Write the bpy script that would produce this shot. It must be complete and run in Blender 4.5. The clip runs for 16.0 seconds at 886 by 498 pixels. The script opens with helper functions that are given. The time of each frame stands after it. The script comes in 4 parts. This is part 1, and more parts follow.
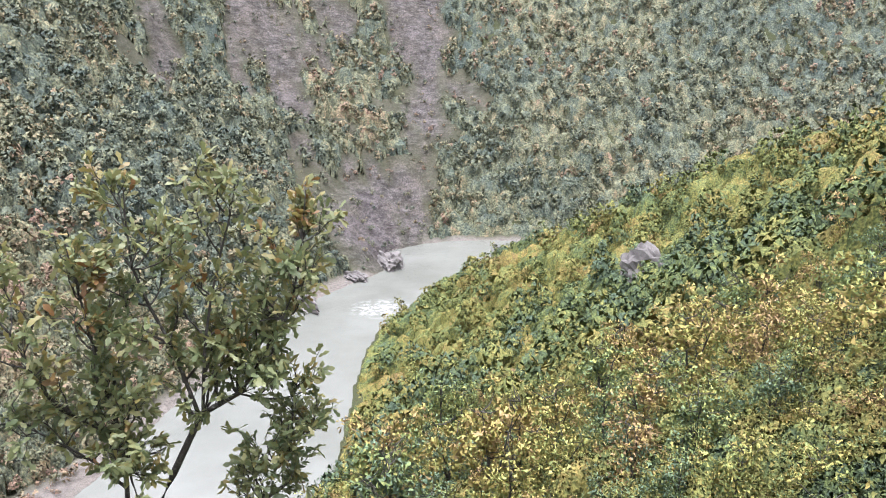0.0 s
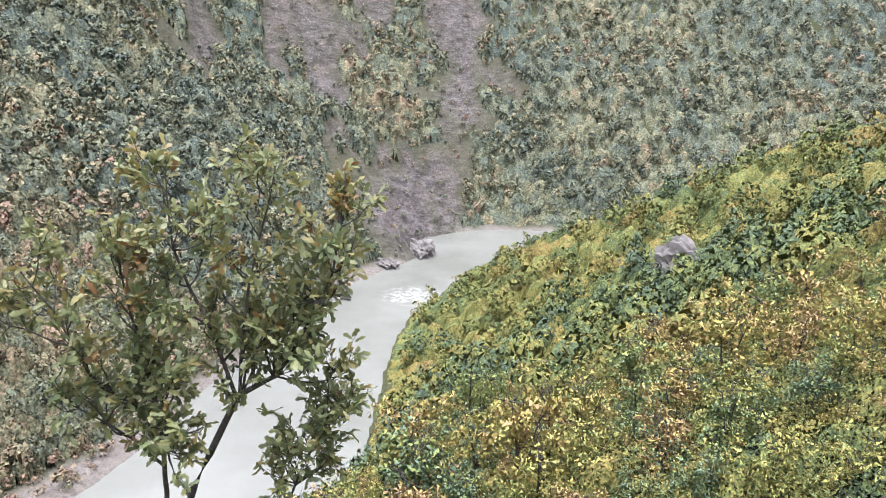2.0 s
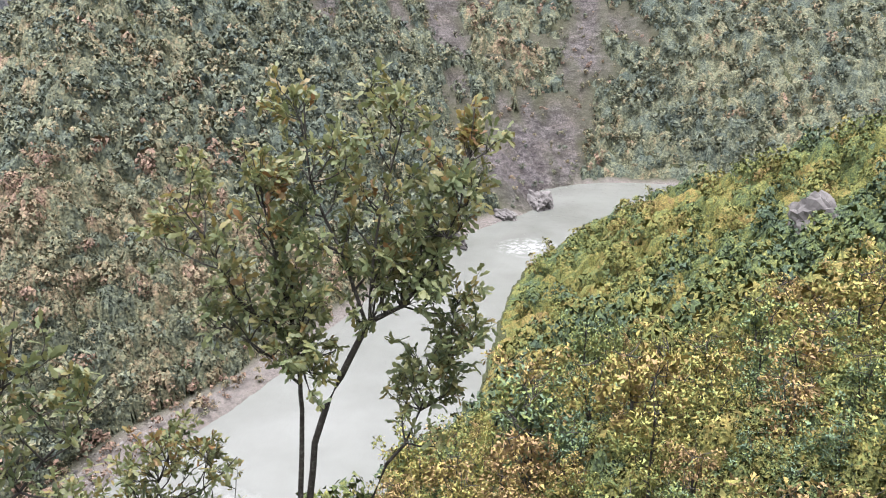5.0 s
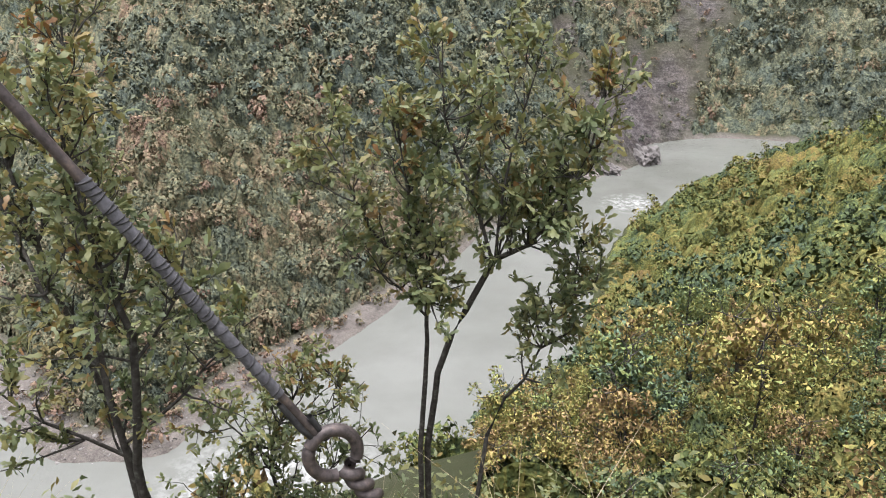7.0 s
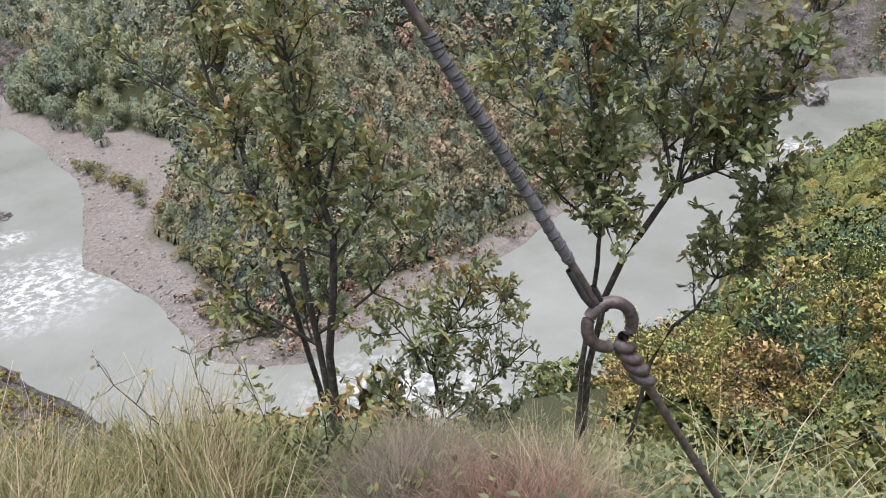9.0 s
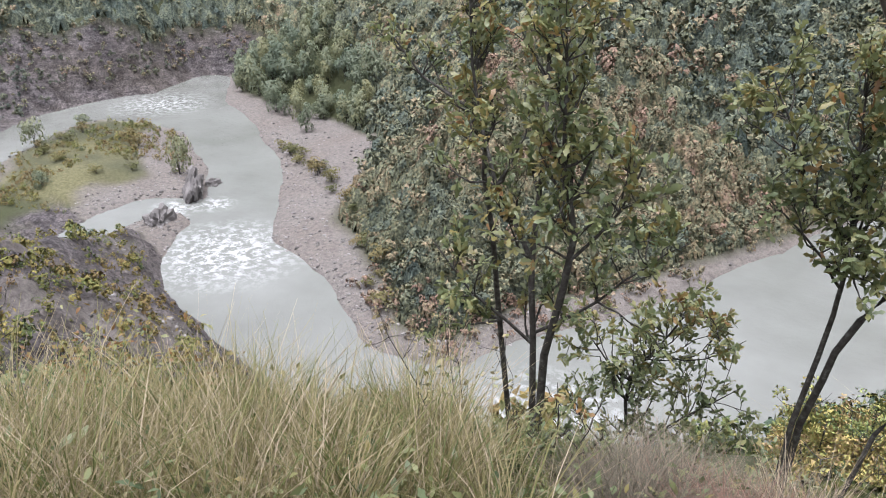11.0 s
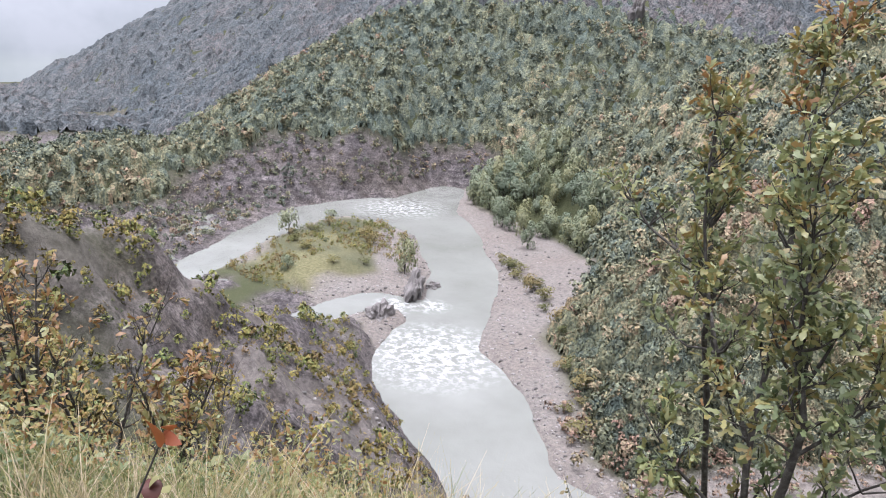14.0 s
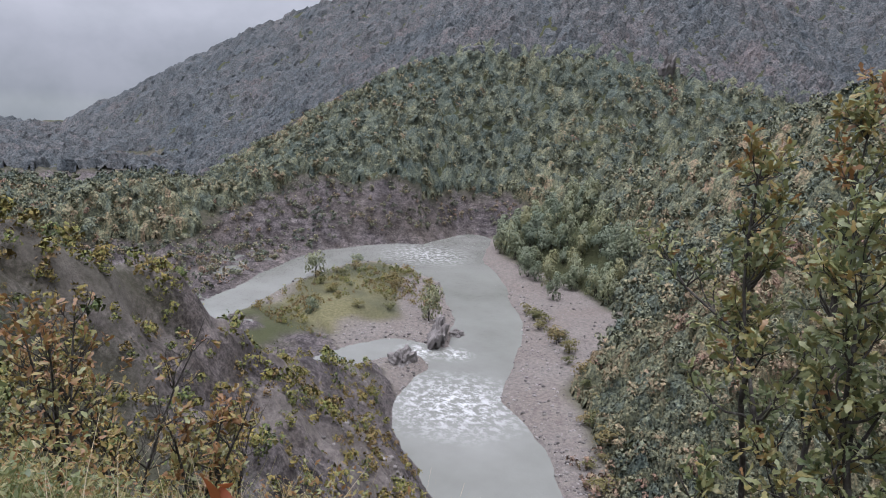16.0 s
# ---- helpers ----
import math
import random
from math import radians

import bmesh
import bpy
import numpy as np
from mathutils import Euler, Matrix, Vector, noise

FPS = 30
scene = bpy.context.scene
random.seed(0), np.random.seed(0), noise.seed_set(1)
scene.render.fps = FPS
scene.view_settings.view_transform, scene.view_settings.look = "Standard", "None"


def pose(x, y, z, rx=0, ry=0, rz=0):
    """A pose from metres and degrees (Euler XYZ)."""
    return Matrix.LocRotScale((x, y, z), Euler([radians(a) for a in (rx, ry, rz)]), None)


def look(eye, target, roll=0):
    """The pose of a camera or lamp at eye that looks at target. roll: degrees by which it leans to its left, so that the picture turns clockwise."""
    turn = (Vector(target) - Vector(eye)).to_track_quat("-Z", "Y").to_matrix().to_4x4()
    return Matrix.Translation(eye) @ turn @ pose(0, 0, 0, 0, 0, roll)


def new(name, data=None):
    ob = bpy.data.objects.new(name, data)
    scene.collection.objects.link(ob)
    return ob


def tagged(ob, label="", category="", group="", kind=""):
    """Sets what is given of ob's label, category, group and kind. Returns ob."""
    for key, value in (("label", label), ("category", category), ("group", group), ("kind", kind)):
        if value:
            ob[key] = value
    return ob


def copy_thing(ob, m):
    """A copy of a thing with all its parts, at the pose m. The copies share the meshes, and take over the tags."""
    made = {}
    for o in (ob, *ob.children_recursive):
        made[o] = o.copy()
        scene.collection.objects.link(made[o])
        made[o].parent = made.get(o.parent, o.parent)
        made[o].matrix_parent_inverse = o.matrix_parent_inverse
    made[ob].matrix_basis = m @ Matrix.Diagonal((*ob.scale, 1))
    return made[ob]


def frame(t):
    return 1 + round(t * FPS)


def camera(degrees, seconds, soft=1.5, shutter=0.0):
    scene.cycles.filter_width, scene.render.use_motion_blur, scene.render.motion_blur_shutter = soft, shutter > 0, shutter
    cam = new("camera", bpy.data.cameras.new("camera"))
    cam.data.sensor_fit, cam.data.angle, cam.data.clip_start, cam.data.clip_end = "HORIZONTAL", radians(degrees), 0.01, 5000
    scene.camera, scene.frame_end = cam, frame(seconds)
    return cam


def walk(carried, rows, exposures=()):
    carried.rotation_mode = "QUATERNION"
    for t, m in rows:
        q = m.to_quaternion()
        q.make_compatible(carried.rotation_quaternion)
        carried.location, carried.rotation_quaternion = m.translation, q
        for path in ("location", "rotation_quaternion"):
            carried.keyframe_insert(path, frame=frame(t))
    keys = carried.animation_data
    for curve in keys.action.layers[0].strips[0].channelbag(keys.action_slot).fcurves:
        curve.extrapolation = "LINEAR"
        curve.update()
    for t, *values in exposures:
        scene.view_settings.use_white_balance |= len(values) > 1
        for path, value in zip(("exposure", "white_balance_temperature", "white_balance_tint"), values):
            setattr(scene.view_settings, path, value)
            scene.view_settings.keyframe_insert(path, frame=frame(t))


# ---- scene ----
cam = camera(62.0, 16.0, soft=1.0)
PATH = [
    (0, (0.003, 0.192, 79.869), (0.019, 2.135, 79.397), -0.5),
    (0.5, (0.007, 0.181, 79.87), (0.017, 2.124, 79.394), -0.4),
    (1, (-0.014, 0.212, 79.853), (-0.027, 2.151, 79.362), -0.1),
    (1.5, (-0.032, 0.242, 79.842), (-0.066, 2.178, 79.341), 0.0),
    (2, (-0.055, 0.25, 79.841), (-0.126, 2.185, 79.339), 0.1),
    (2.5, (-0.073, 0.23, 79.841), (-0.196, 2.162, 79.343), 0.0),
    (3, (-0.086, 0.216, 79.819), (-0.289, 2.135, 79.297), -0.4),
    (3.5, (-0.112, 0.199, 79.789), (-0.364, 2.103, 79.23), -0.3),
    (4, (-0.123, 0.179, 79.753), (-0.408, 2.07, 79.168), -0.4),
    (6.5, (-0.169, 0.028, 79.698), (-0.75, 1.81, 78.999), -1.8),
    (7, (-0.341, -0.072, 79.664), (-0.969, 1.676, 78.922), -1.8),
    (7.5, (-0.537, -0.164, 79.628), (-1.147, 1.561, 78.819), -2.1),
    (8, (-0.661, -0.241, 79.596), (-1.3, 1.451, 78.744), -1.9),
    (8.5, (-0.669, -0.296, 79.575), (-1.455, 1.316, 78.691), -2.7),
    (9, (-0.65, -0.315, 79.559), (-1.581, 1.214, 78.666), -3.2),
    (9.2, (-0.66, -0.317, 79.552), (-1.633, 1.186, 78.662), -3.4),
    (11.3, (-1.027, -0.717, 79.485), (-2.369, 0.513, 78.657), 0.9),
    (11.5, (-1.037, -0.698, 79.485), (-2.411, 0.508, 78.673), 1.2),
    (12, (-1.058, -0.657, 79.504), (-2.517, 0.48, 78.744), 1.2),
    (12.5, (-1.078, -0.596, 79.536), (-2.617, 0.435, 78.783), 1.2),
    (13, (-1.097, -0.577, 79.565), (-2.715, 0.352, 78.844), 2.1),
    (13.5, (-1.093, -0.58, 79.599), (-2.764, 0.303, 78.942), 2.2),
    (14, (-1.097, -0.607, 79.639), (-2.812, 0.262, 79.086), 2.4),
    (14.5, (-1.094, -0.633, 79.667), (-2.837, 0.218, 79.177), 2.8),
    (15, (-1.107, -0.645, 79.673), (-2.863, 0.197, 79.217), 3.1),
    (15.5, (-1.123, -0.665, 79.684), (-2.889, 0.167, 79.251), 3.4),
    (16, (-1.124, -0.693, 79.688), (-2.899, 0.121, 79.256), 3.8),
]
EXPOSURE = [(0, 1.95, 6050, 16), (4, 1.92, 6100, 16), (7, 1.42, 6300, 14), (9, 1.35, 6150, 15), (11.5, 1.5, 6000, 16), (13, 1.7, 5950, 18), (14, 1.7, 6000, 18), (15, 1.3, 5950, 18), (16, 0.95, 5950, 18)]
walk(cam, [(t, look(eye, target, roll)) for t, eye, target, roll in PATH], EXPOSURE)

# ---- world and light: a bright overcast sky ----
world = bpy.data.worlds.new("overcast_sky")
scene.world = world
world.use_nodes = True
wn, wl = world.node_tree.nodes, world.node_tree.links
sky = wn.new("ShaderNodeTexSky")
sky.sky_type, sky.sun_disc = "NISHITA", False
sky.sun_elevation, sky.sun_rotation = radians(80), radians(220)
sky.dust_density, sky.air_density = 4.0, 1.0
cloud = wn.new("ShaderNodeHueSaturation")
cloud.inputs["Saturation"].default_value = 0.12
wl.new(sky.outputs[0], cloud.inputs["Color"])
wl.new(cloud.outputs[0], wn["Background"].inputs["Color"])
wn["Background"].inputs["Strength"].default_value = 0.125
sun = new("sun", bpy.data.lights.new("sun", "SUN"))
sun.data.energy, sun.data.angle, sun.data.color = 1.75, radians(50), (1.0, 0.98, 0.94)
sun.matrix_world = look((0, 0, 400), (-12, 30, 0))

# ---- materials ----
def material(name, rough=0.8, spec=0.3):
    m = bpy.data.materials.new(name)
    m.use_nodes = True
    nt = m.node_tree
    b = nt.nodes["Principled BSDF"]
    b.inputs["Roughness"].default_value = rough
    b.inputs["Specular IOR Level"].default_value = spec
    return m, nt, b


def node(nt, kind, **inputs):
    n = nt.nodes.new(kind)
    for k, v in inputs.items():
        n.inputs[k.replace("_", " ")].default_value = v
    return n


def ramp(nt, source, stops):
    r = nt.nodes.new("ShaderNodeValToRGB")
    e = r.color_ramp.elements
    while len(e) < len(stops):
        e.new(0.5)
    for el, (p, c) in zip(e, stops):
        el.position, el.color = p, (*c, 1)
    nt.links.new(source, r.inputs[0])
    return r.outputs[0]


def noise_tex(nt, scale, detail=6.0, rough=0.6, coords=None):
    n = node(nt, "ShaderNodeTexNoise", Scale=scale, Detail=detail, Roughness=rough)
    c = coords or nt.nodes.new("ShaderNodeTexCoord").outputs["Object"]
    nt.links.new(c, n.inputs["Vector"])
    return n.outputs["Fac"]


def mix(nt, fac, a, b, how="MIX"):
    m = nt.nodes.new("ShaderNodeMix")
    m.data_type, m.blend_type = "RGBA", how
    for s, v in ((m.inputs[0], fac), (m.inputs[6], a), (m.inputs[7], b)):
        if hasattr(v, "is_linked"):
            nt.links.new(v, s)
        else:
            s.default_value = v if isinstance(v, float) else (*v, 1)
    return m.outputs[2]


def bump(nt, b, height, strength, distance):
    n = node(nt, "ShaderNodeBump", Strength=strength, Distance=distance)
    nt.links.new(height, n.inputs["Height"])
    nt.links.new(n.outputs[0], b.inputs["Normal"])


def leaf_material(name, stops, spread=0.35, rough=0.55, spec=0.35, clear=0.25, attribute=""):
    """Leaves: a colour for each tree from stops, with each leaf a little off it."""
    m, nt, b = material(name, rough, spec)
    geo = nt.nodes.new("ShaderNodeNewGeometry")
    if attribute:
        a = nt.nodes.new("ShaderNodeAttribute")
        a.attribute_name = attribute
        src = a.outputs["Fac"]
    else:
        src = nt.nodes.new("ShaderNodeObjectInfo").outputs["Random"]
    add = nt.nodes.new("ShaderNodeMath")
    add.operation = "MULTIPLY_ADD"
    nt.links.new(geo.outputs["Random Per Island"], add.inputs[0])
    add.inputs[1].default_value = spread
    nt.links.new(src, add.inputs[2])
    sub = nt.nodes.new("ShaderNodeMath")
    sub.operation = "SUBTRACT"
    nt.links.new(add.outputs[0], sub.inputs[0])
    sub.inputs[1].default_value = spread / 2
    col = ramp(nt, sub.outputs[0], stops)
    nt.links.new(col, b.inputs["Base Color"])
    tr = nt.nodes.new("ShaderNodeBsdfTranslucent")
    nt.links.new(col, tr.inputs[0])
    ms = nt.nodes.new("ShaderNodeMixShader")
    ms.inputs[0].default_value = clear
    nt.links.new(b.outputs[0], ms.inputs[1])
    nt.links.new(tr.outputs[0], ms.inputs[2])
    nt.links.new(ms.outputs[0], nt.nodes["Material Output"].inputs[0])
    return m


def foliage_material(name, stops, grain, spread=0.25, attribute="tint", rough=0.8):
    """Crowns of many leaves: a hue for each tree, flecked by sprays of leaves about 1/grain metres across, with the
    shade between them painted in.
    """
    m, nt, b = material(name, rough, 0.15)
    if attribute:
        a = nt.nodes.new("ShaderNodeAttribute")
        a.attribute_name = attribute
        src = a.outputs["Fac"]
    else:
        src = nt.nodes.new("ShaderNodeObjectInfo").outputs["Random"]
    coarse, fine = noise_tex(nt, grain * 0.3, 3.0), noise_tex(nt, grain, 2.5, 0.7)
    total = src
    for value, weight in ((nt.nodes.new("ShaderNodeNewGeometry").outputs["Random Per Island"], spread), (coarse, 0.45), (fine, 0.4)):
        shift = nt.nodes.new("ShaderNodeMath")
        shift.operation = "SUBTRACT"
        nt.links.new(value, shift.inputs[0])
        shift.inputs[1].default_value = 0.5
        add = nt.nodes.new("ShaderNodeMath")
        add.operation = "MULTIPLY_ADD"
        nt.links.new(shift.outputs[0], add.inputs[0])
        add.inputs[1].default_value = weight
        nt.links.new(total, add.inputs[2])
        total = add.outputs[0]
    col = ramp(nt, total, stops)
    # Leaf-gap shade in the colour: darker in the bump's hollows, lighter on its ridges.
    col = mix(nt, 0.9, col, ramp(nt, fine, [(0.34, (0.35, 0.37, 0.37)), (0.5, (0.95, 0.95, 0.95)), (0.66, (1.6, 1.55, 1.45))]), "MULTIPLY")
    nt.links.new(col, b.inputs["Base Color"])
    bump(nt, b, fine, 0.7, 0.8 / grain)
    return m


# Leaf colours paled towards blue-grey, painting haze over the far mountains.
HAZED_LEAVES = foliage_material("hazed_distant_leaves", [(0.0, (0.064, 0.076, 0.085)), (0.5, (0.082, 0.088, 0.092)), (1.0, (0.113, 0.101, 0.102))], 0.7)
PEBBLE = leaf_material("cobbles", [(0.0, (0.06, 0.056, 0.054)), (0.5, (0.17, 0.158, 0.15)), (1.0, (0.27, 0.255, 0.245))], spread=1.0, rough=0.9, spec=0.2, clear=0.0, attribute="tint")
# Autumn leaf hues, lifted and blued in the colour for the valley haze.
FOREST = foliage_material("forest_leaves", [
    (0.0, (0.069, 0.089, 0.078)), (0.3, (0.101, 0.116, 0.086)), (0.55, (0.144, 0.149, 0.095)),
    (0.78, (0.192, 0.158, 0.101)), (1.0, (0.197, 0.132, 0.103))], 1.1)
SLOPE_STOPS = [(0.0, (0.061, 0.088, 0.059)), (0.25, (0.084, 0.110, 0.043)), (0.5, (0.147, 0.149, 0.048)),
               (0.75, (0.176, 0.139, 0.048)), (1.0, (0.150, 0.103, 0.055))]
SLOPE = foliage_material("slope_leaves", SLOPE_STOPS, 2.6)
SLOPE_OB = leaf_material("slope_tree_leaves", [(p_, tuple(2.6 * q for q in c)) for p_, c in SLOPE_STOPS], spread=0.5, rough=0.75, spec=0.2, clear=0.22)
WILLOW = leaf_material("willow_leaves", [(0.0, (0.124, 0.156, 0.108)), (0.5, (0.169, 0.194, 0.121)), (1.0, (0.227, 0.225, 0.115))], clear=0.35)
SCRUB = leaf_material("scrub_leaves", [(0.0, (0.090, 0.100, 0.045)), (0.5, (0.150, 0.140, 0.060)), (1.0, (0.190, 0.150, 0.075))], rough=0.8, spec=0.15, clear=0.3)
OAK = leaf_material("oak_leaves", [
    (0.0, (0.060, 0.086, 0.042)), (0.35, (0.125, 0.156, 0.070)), (0.65, (0.196, 0.208, 0.088)),
    (0.86, (0.235, 0.188, 0.062)), (1.0, (0.200, 0.105, 0.040))], spread=0.5, rough=0.45, spec=0.45, clear=0.35, attribute="tint")
STRAW = leaf_material("straw", [(0.0, (0.075, 0.105, 0.035)), (0.35, (0.15, 0.155, 0.055)), (0.65, (0.27, 0.225, 0.115)), (1.0, (0.40, 0.33, 0.235))],
                      spread=0.4, rough=0.6, spec=0.3, attribute="tint")
HEATHER = leaf_material("heather", [(0.0, (0.085, 0.085, 0.060)), (0.5, (0.150, 0.130, 0.098)), (1.0, (0.235, 0.185, 0.140))], spread=0.8, rough=0.8, spec=0.2, clear=0.2, attribute="tint")
RED_TWIGS = leaf_material("red_brown_twigs", [(0.0, (0.075, 0.045, 0.032)), (0.5, (0.170, 0.095, 0.070)), (1.0, (0.270, 0.170, 0.135))], spread=0.8, rough=0.8, spec=0.2, clear=0.2, attribute="tint")
RUST = leaf_material("rust_leaves", [(0.0, (0.041, 0.011, 0.007)), (0.6, (0.090, 0.017, 0.009)), (1.0, (0.255, 0.075, 0.022))], spread=0.6)

BARK, nt, b = material("bark", 0.9, 0.2)
n = noise_tex(nt, 18.0)
nt.links.new(ramp(nt, n, [(0.3, (0.022, 0.020, 0.017)), (0.55, (0.055, 0.050, 0.044)), (0.75, (0.13, 0.13, 0.118))]), b.inputs["Base Color"])
bump(nt, b, n, 0.8, 0.01)

STEEL, nt, b = material("weathered_steel", 0.55, 0.4)
n = noise_tex(nt, 45.0)
nt.links.new(ramp(nt, n, [(0.3, (0.040, 0.034, 0.034)), (0.55, (0.105, 0.086, 0.084)), (0.75, (0.19, 0.145, 0.125))]), b.inputs["Base Color"])
b.inputs["Metallic"].default_value = 0.45
bump(nt, b, n, 0.5, 0.002)

SLEEVE, nt, b = material("faded_wire_wrap", 0.6, 0.35)
n = noise_tex(nt, 60.0)
nt.links.new(ramp(nt, n, [(0.3, (0.055, 0.053, 0.06)), (0.7, (0.15, 0.147, 0.165))]), b.inputs["Base Color"])
bump(nt, b, n, 0.4, 0.002)

BINDING, nt, b = material("dark_binding_wire", 0.7, 0.3)
nt.links.new(ramp(nt, noise_tex(nt, 80.0), [(0.3, (0.02, 0.02, 0.022)), (0.7, (0.06, 0.058, 0.06))]), b.inputs["Base Color"])

# Ground: forest soil, pale gravel, purple-grey shale and dry grass, mixed by zones of the plan.
GROUND, nt, b = material("valley_ground", 0.95, 0.15)
zone = nt.nodes.new("ShaderNodeAttribute")
zone.attribute_name = "zone"
sep = nt.nodes.new("ShaderNodeSeparateColor")
nt.links.new(zone.outputs["Color"], sep.inputs[0])
big, fine, stone = noise_tex(nt, 0.05), noise_tex(nt, 0.9, 8.0, 0.7), noise_tex(nt, 4.0, 6.0, 0.7)
soil = mix(nt, big, (0.050, 0.052, 0.028), (0.085, 0.074, 0.043))
soil = mix(nt, fine, soil, (0.035, 0.05, 0.02))
gravel = mix(nt, 0.55, ramp(nt, stone, [(0.3, (0.07, 0.065, 0.061)), (0.5, (0.145, 0.132, 0.125)), (0.7, (0.25, 0.235, 0.226))]),
             ramp(nt, big, [(0.35, (0.143, 0.120, 0.104)), (0.65, (0.158, 0.143, 0.131))]))
lay = node(nt, "ShaderNodeMapping")
lay.inputs["Scale"].default_value, lay.inputs["Rotation"].default_value = (0.35, 0.5, 1.5), (0.9, 0.8, 0.3)
nt.links.new(nt.nodes.new("ShaderNodeTexCoord").outputs["Object"], lay.inputs["Vector"])
strata = noise_tex(nt, 0.5, 9.0, 0.7, lay.outputs[0])
rock = ramp(nt, strata, [(0.32, (0.026, 0.024, 0.025)), (0.45, (0.063, 0.057, 0.060)), (0.58, (0.100, 0.092, 0.094)), (0.76, (0.18, 0.17, 0.17))])
rock = mix(nt, ramp(nt, big, [(0.4, (0, 0, 0)), (0.7, (0.6, 0.6, 0.6))]), rock, (0.10, 0.087, 0.076))
rock = mix(nt, 0.9, rock, ramp(nt, fine, [(0.36, (0.42, 0.41, 0.41)), (0.5, (1.0, 0.98, 0.97)), (0.64, (1.5, 1.46, 1.42))]), "MULTIPLY")
blotch, grit = noise_tex(nt, 0.16, 4.0, 0.6), noise_tex(nt, 1.9, 3.0, 0.7)
rock = mix(nt, 0.85, rock, ramp(nt, blotch, [(0.36, (0.6, 0.58, 0.55)), (0.5, (1, 1, 1)), (0.64, (1.3, 1.28, 1.28))]), "MULTIPLY")
rock = mix(nt, 0.85, rock, ramp(nt, grit, [(0.36, (0.5, 0.5, 0.48)), (0.5, (1, 1, 1)), (0.64, (1.5, 1.48, 1.45))]), "MULTIPLY")
gravel = mix(nt, 0.9, gravel, ramp(nt, fine, [(0.36, (0.66, 0.65, 0.65)), (0.5, (1, 1, 1)), (0.64, (1.25, 1.23, 1.2))]), "MULTIPLY")
grass = ramp(nt, fine, [(0.3, (0.065, 0.072, 0.030)), (0.55, (0.130, 0.122, 0.056)), (0.75, (0.18, 0.15, 0.09))])
col = mix(nt, sep.outputs[2], soil, grass)
col = mix(nt, sep.outputs[1], col, rock)
col = mix(nt, sep.outputs[0], col, gravel)
nt.links.new(col, b.inputs["Base Color"])
bump(nt, b, mix(nt, 0.5, strata, stone), 0.9, 0.6)

ROCK, nt, b = material("grey_rock", 0.9, 0.25)
n = noise_tex(nt, 0.8, 9.0, 0.7)
nt.links.new(ramp(nt, n, [(0.25, (0.062, 0.058, 0.056)), (0.5, (0.145, 0.134, 0.130)), (0.75, (0.25, 0.238, 0.23))]), b.inputs["Base Color"])
bump(nt, b, n, 0.9, 0.5)

# Silty flood water, opaque and pale, with standing foam over the rapids.
WATER, nt, b = material("silty_water", 0.22, 0.5)
b.inputs["IOR"].default_value = 1.33
tc = nt.nodes.new("ShaderNodeTexCoord").outputs["Object"]
drift, ripple, chop = noise_tex(nt, 0.03, 4.0), noise_tex(nt, 0.55, 6.0, 0.65), noise_tex(nt, 0.42, 8.0, 0.72)
foam = None
for (fx, fy), fr in (((-160, 78), 24), ((-318, 136), 26), ((-20, 243), 12), ((-60, 80), 22), ((-197, 84), 9), ((-192, 93), 7)):
    d = nt.nodes.new("ShaderNodeVectorMath")
    d.operation = "DISTANCE"
    nt.links.new(tc, d.inputs[0])
    d.inputs[1].default_value = (fx, fy, 0)
    r = node(nt, "ShaderNodeMapRange")
    r.inputs["From Min"].default_value, r.inputs["From Max"].default_value = fr, 0
    nt.links.new(d.outputs["Value"], r.inputs["Value"])
    if foam is None:
        foam = r.outputs[0]
    else:
        mx = nt.nodes.new("ShaderNodeMath")
        mx.operation = "MAXIMUM"
        nt.links.new(foam, mx.inputs[0])
        nt.links.new(r.outputs[0], mx.inputs[1])
        foam = mx.outputs[0]
mul = nt.nodes.new("ShaderNodeMath")
mul.operation = "MULTIPLY"
nt.links.new(foam, mul.inputs[0])
nt.links.new(ramp(nt, chop, [(0.47, (0, 0, 0)), (0.58, (1, 1, 1))]), mul.inputs[1])
body = mix(nt, ramp(nt, drift, [(0.35, (0, 0, 0)), (0.65, (1, 1, 1))]), (0.134, 0.138, 0.124), (0.176, 0.180, 0.167))
nt.links.new(mix(nt, mul.outputs[0], body, (0.46, 0.47, 0.47)), b.inputs["Base Color"])
bump(nt, b, mix(nt, foam, ripple, chop), 0.35, 0.35)

# ---- the lie of the land ----
def vnoise(x, y, scale, seed=0):
    """Smooth lattice noise, -1 to 1."""
    x, y = np.asarray(x) / scale + 31.7 * seed, np.asarray(y) / scale - 17.3 * seed
    i, j = np.floor(x), np.floor(y)
    u, v = x - i, y - j
    u, v = u * u * (3 - 2 * u), v * v * (3 - 2 * v)

    def h(a, c):
        s = np.sin(a * 127.1 + c * 311.7 + seed * 74.7) * 43758.5453
        return (s - np.floor(s)) * 2 - 1
    return (h(i, j) * (1 - u) + h(i + 1, j) * u) * (1 - v) + (h(i, j + 1) * (1 - u) + h(i + 1, j + 1) * u) * v


def fbm(x, y, scale, octaves=4, seed=0):
    return sum(vnoise(x, y, scale / 2 ** k, seed + k) * 0.5 ** k for k in range(octaves))


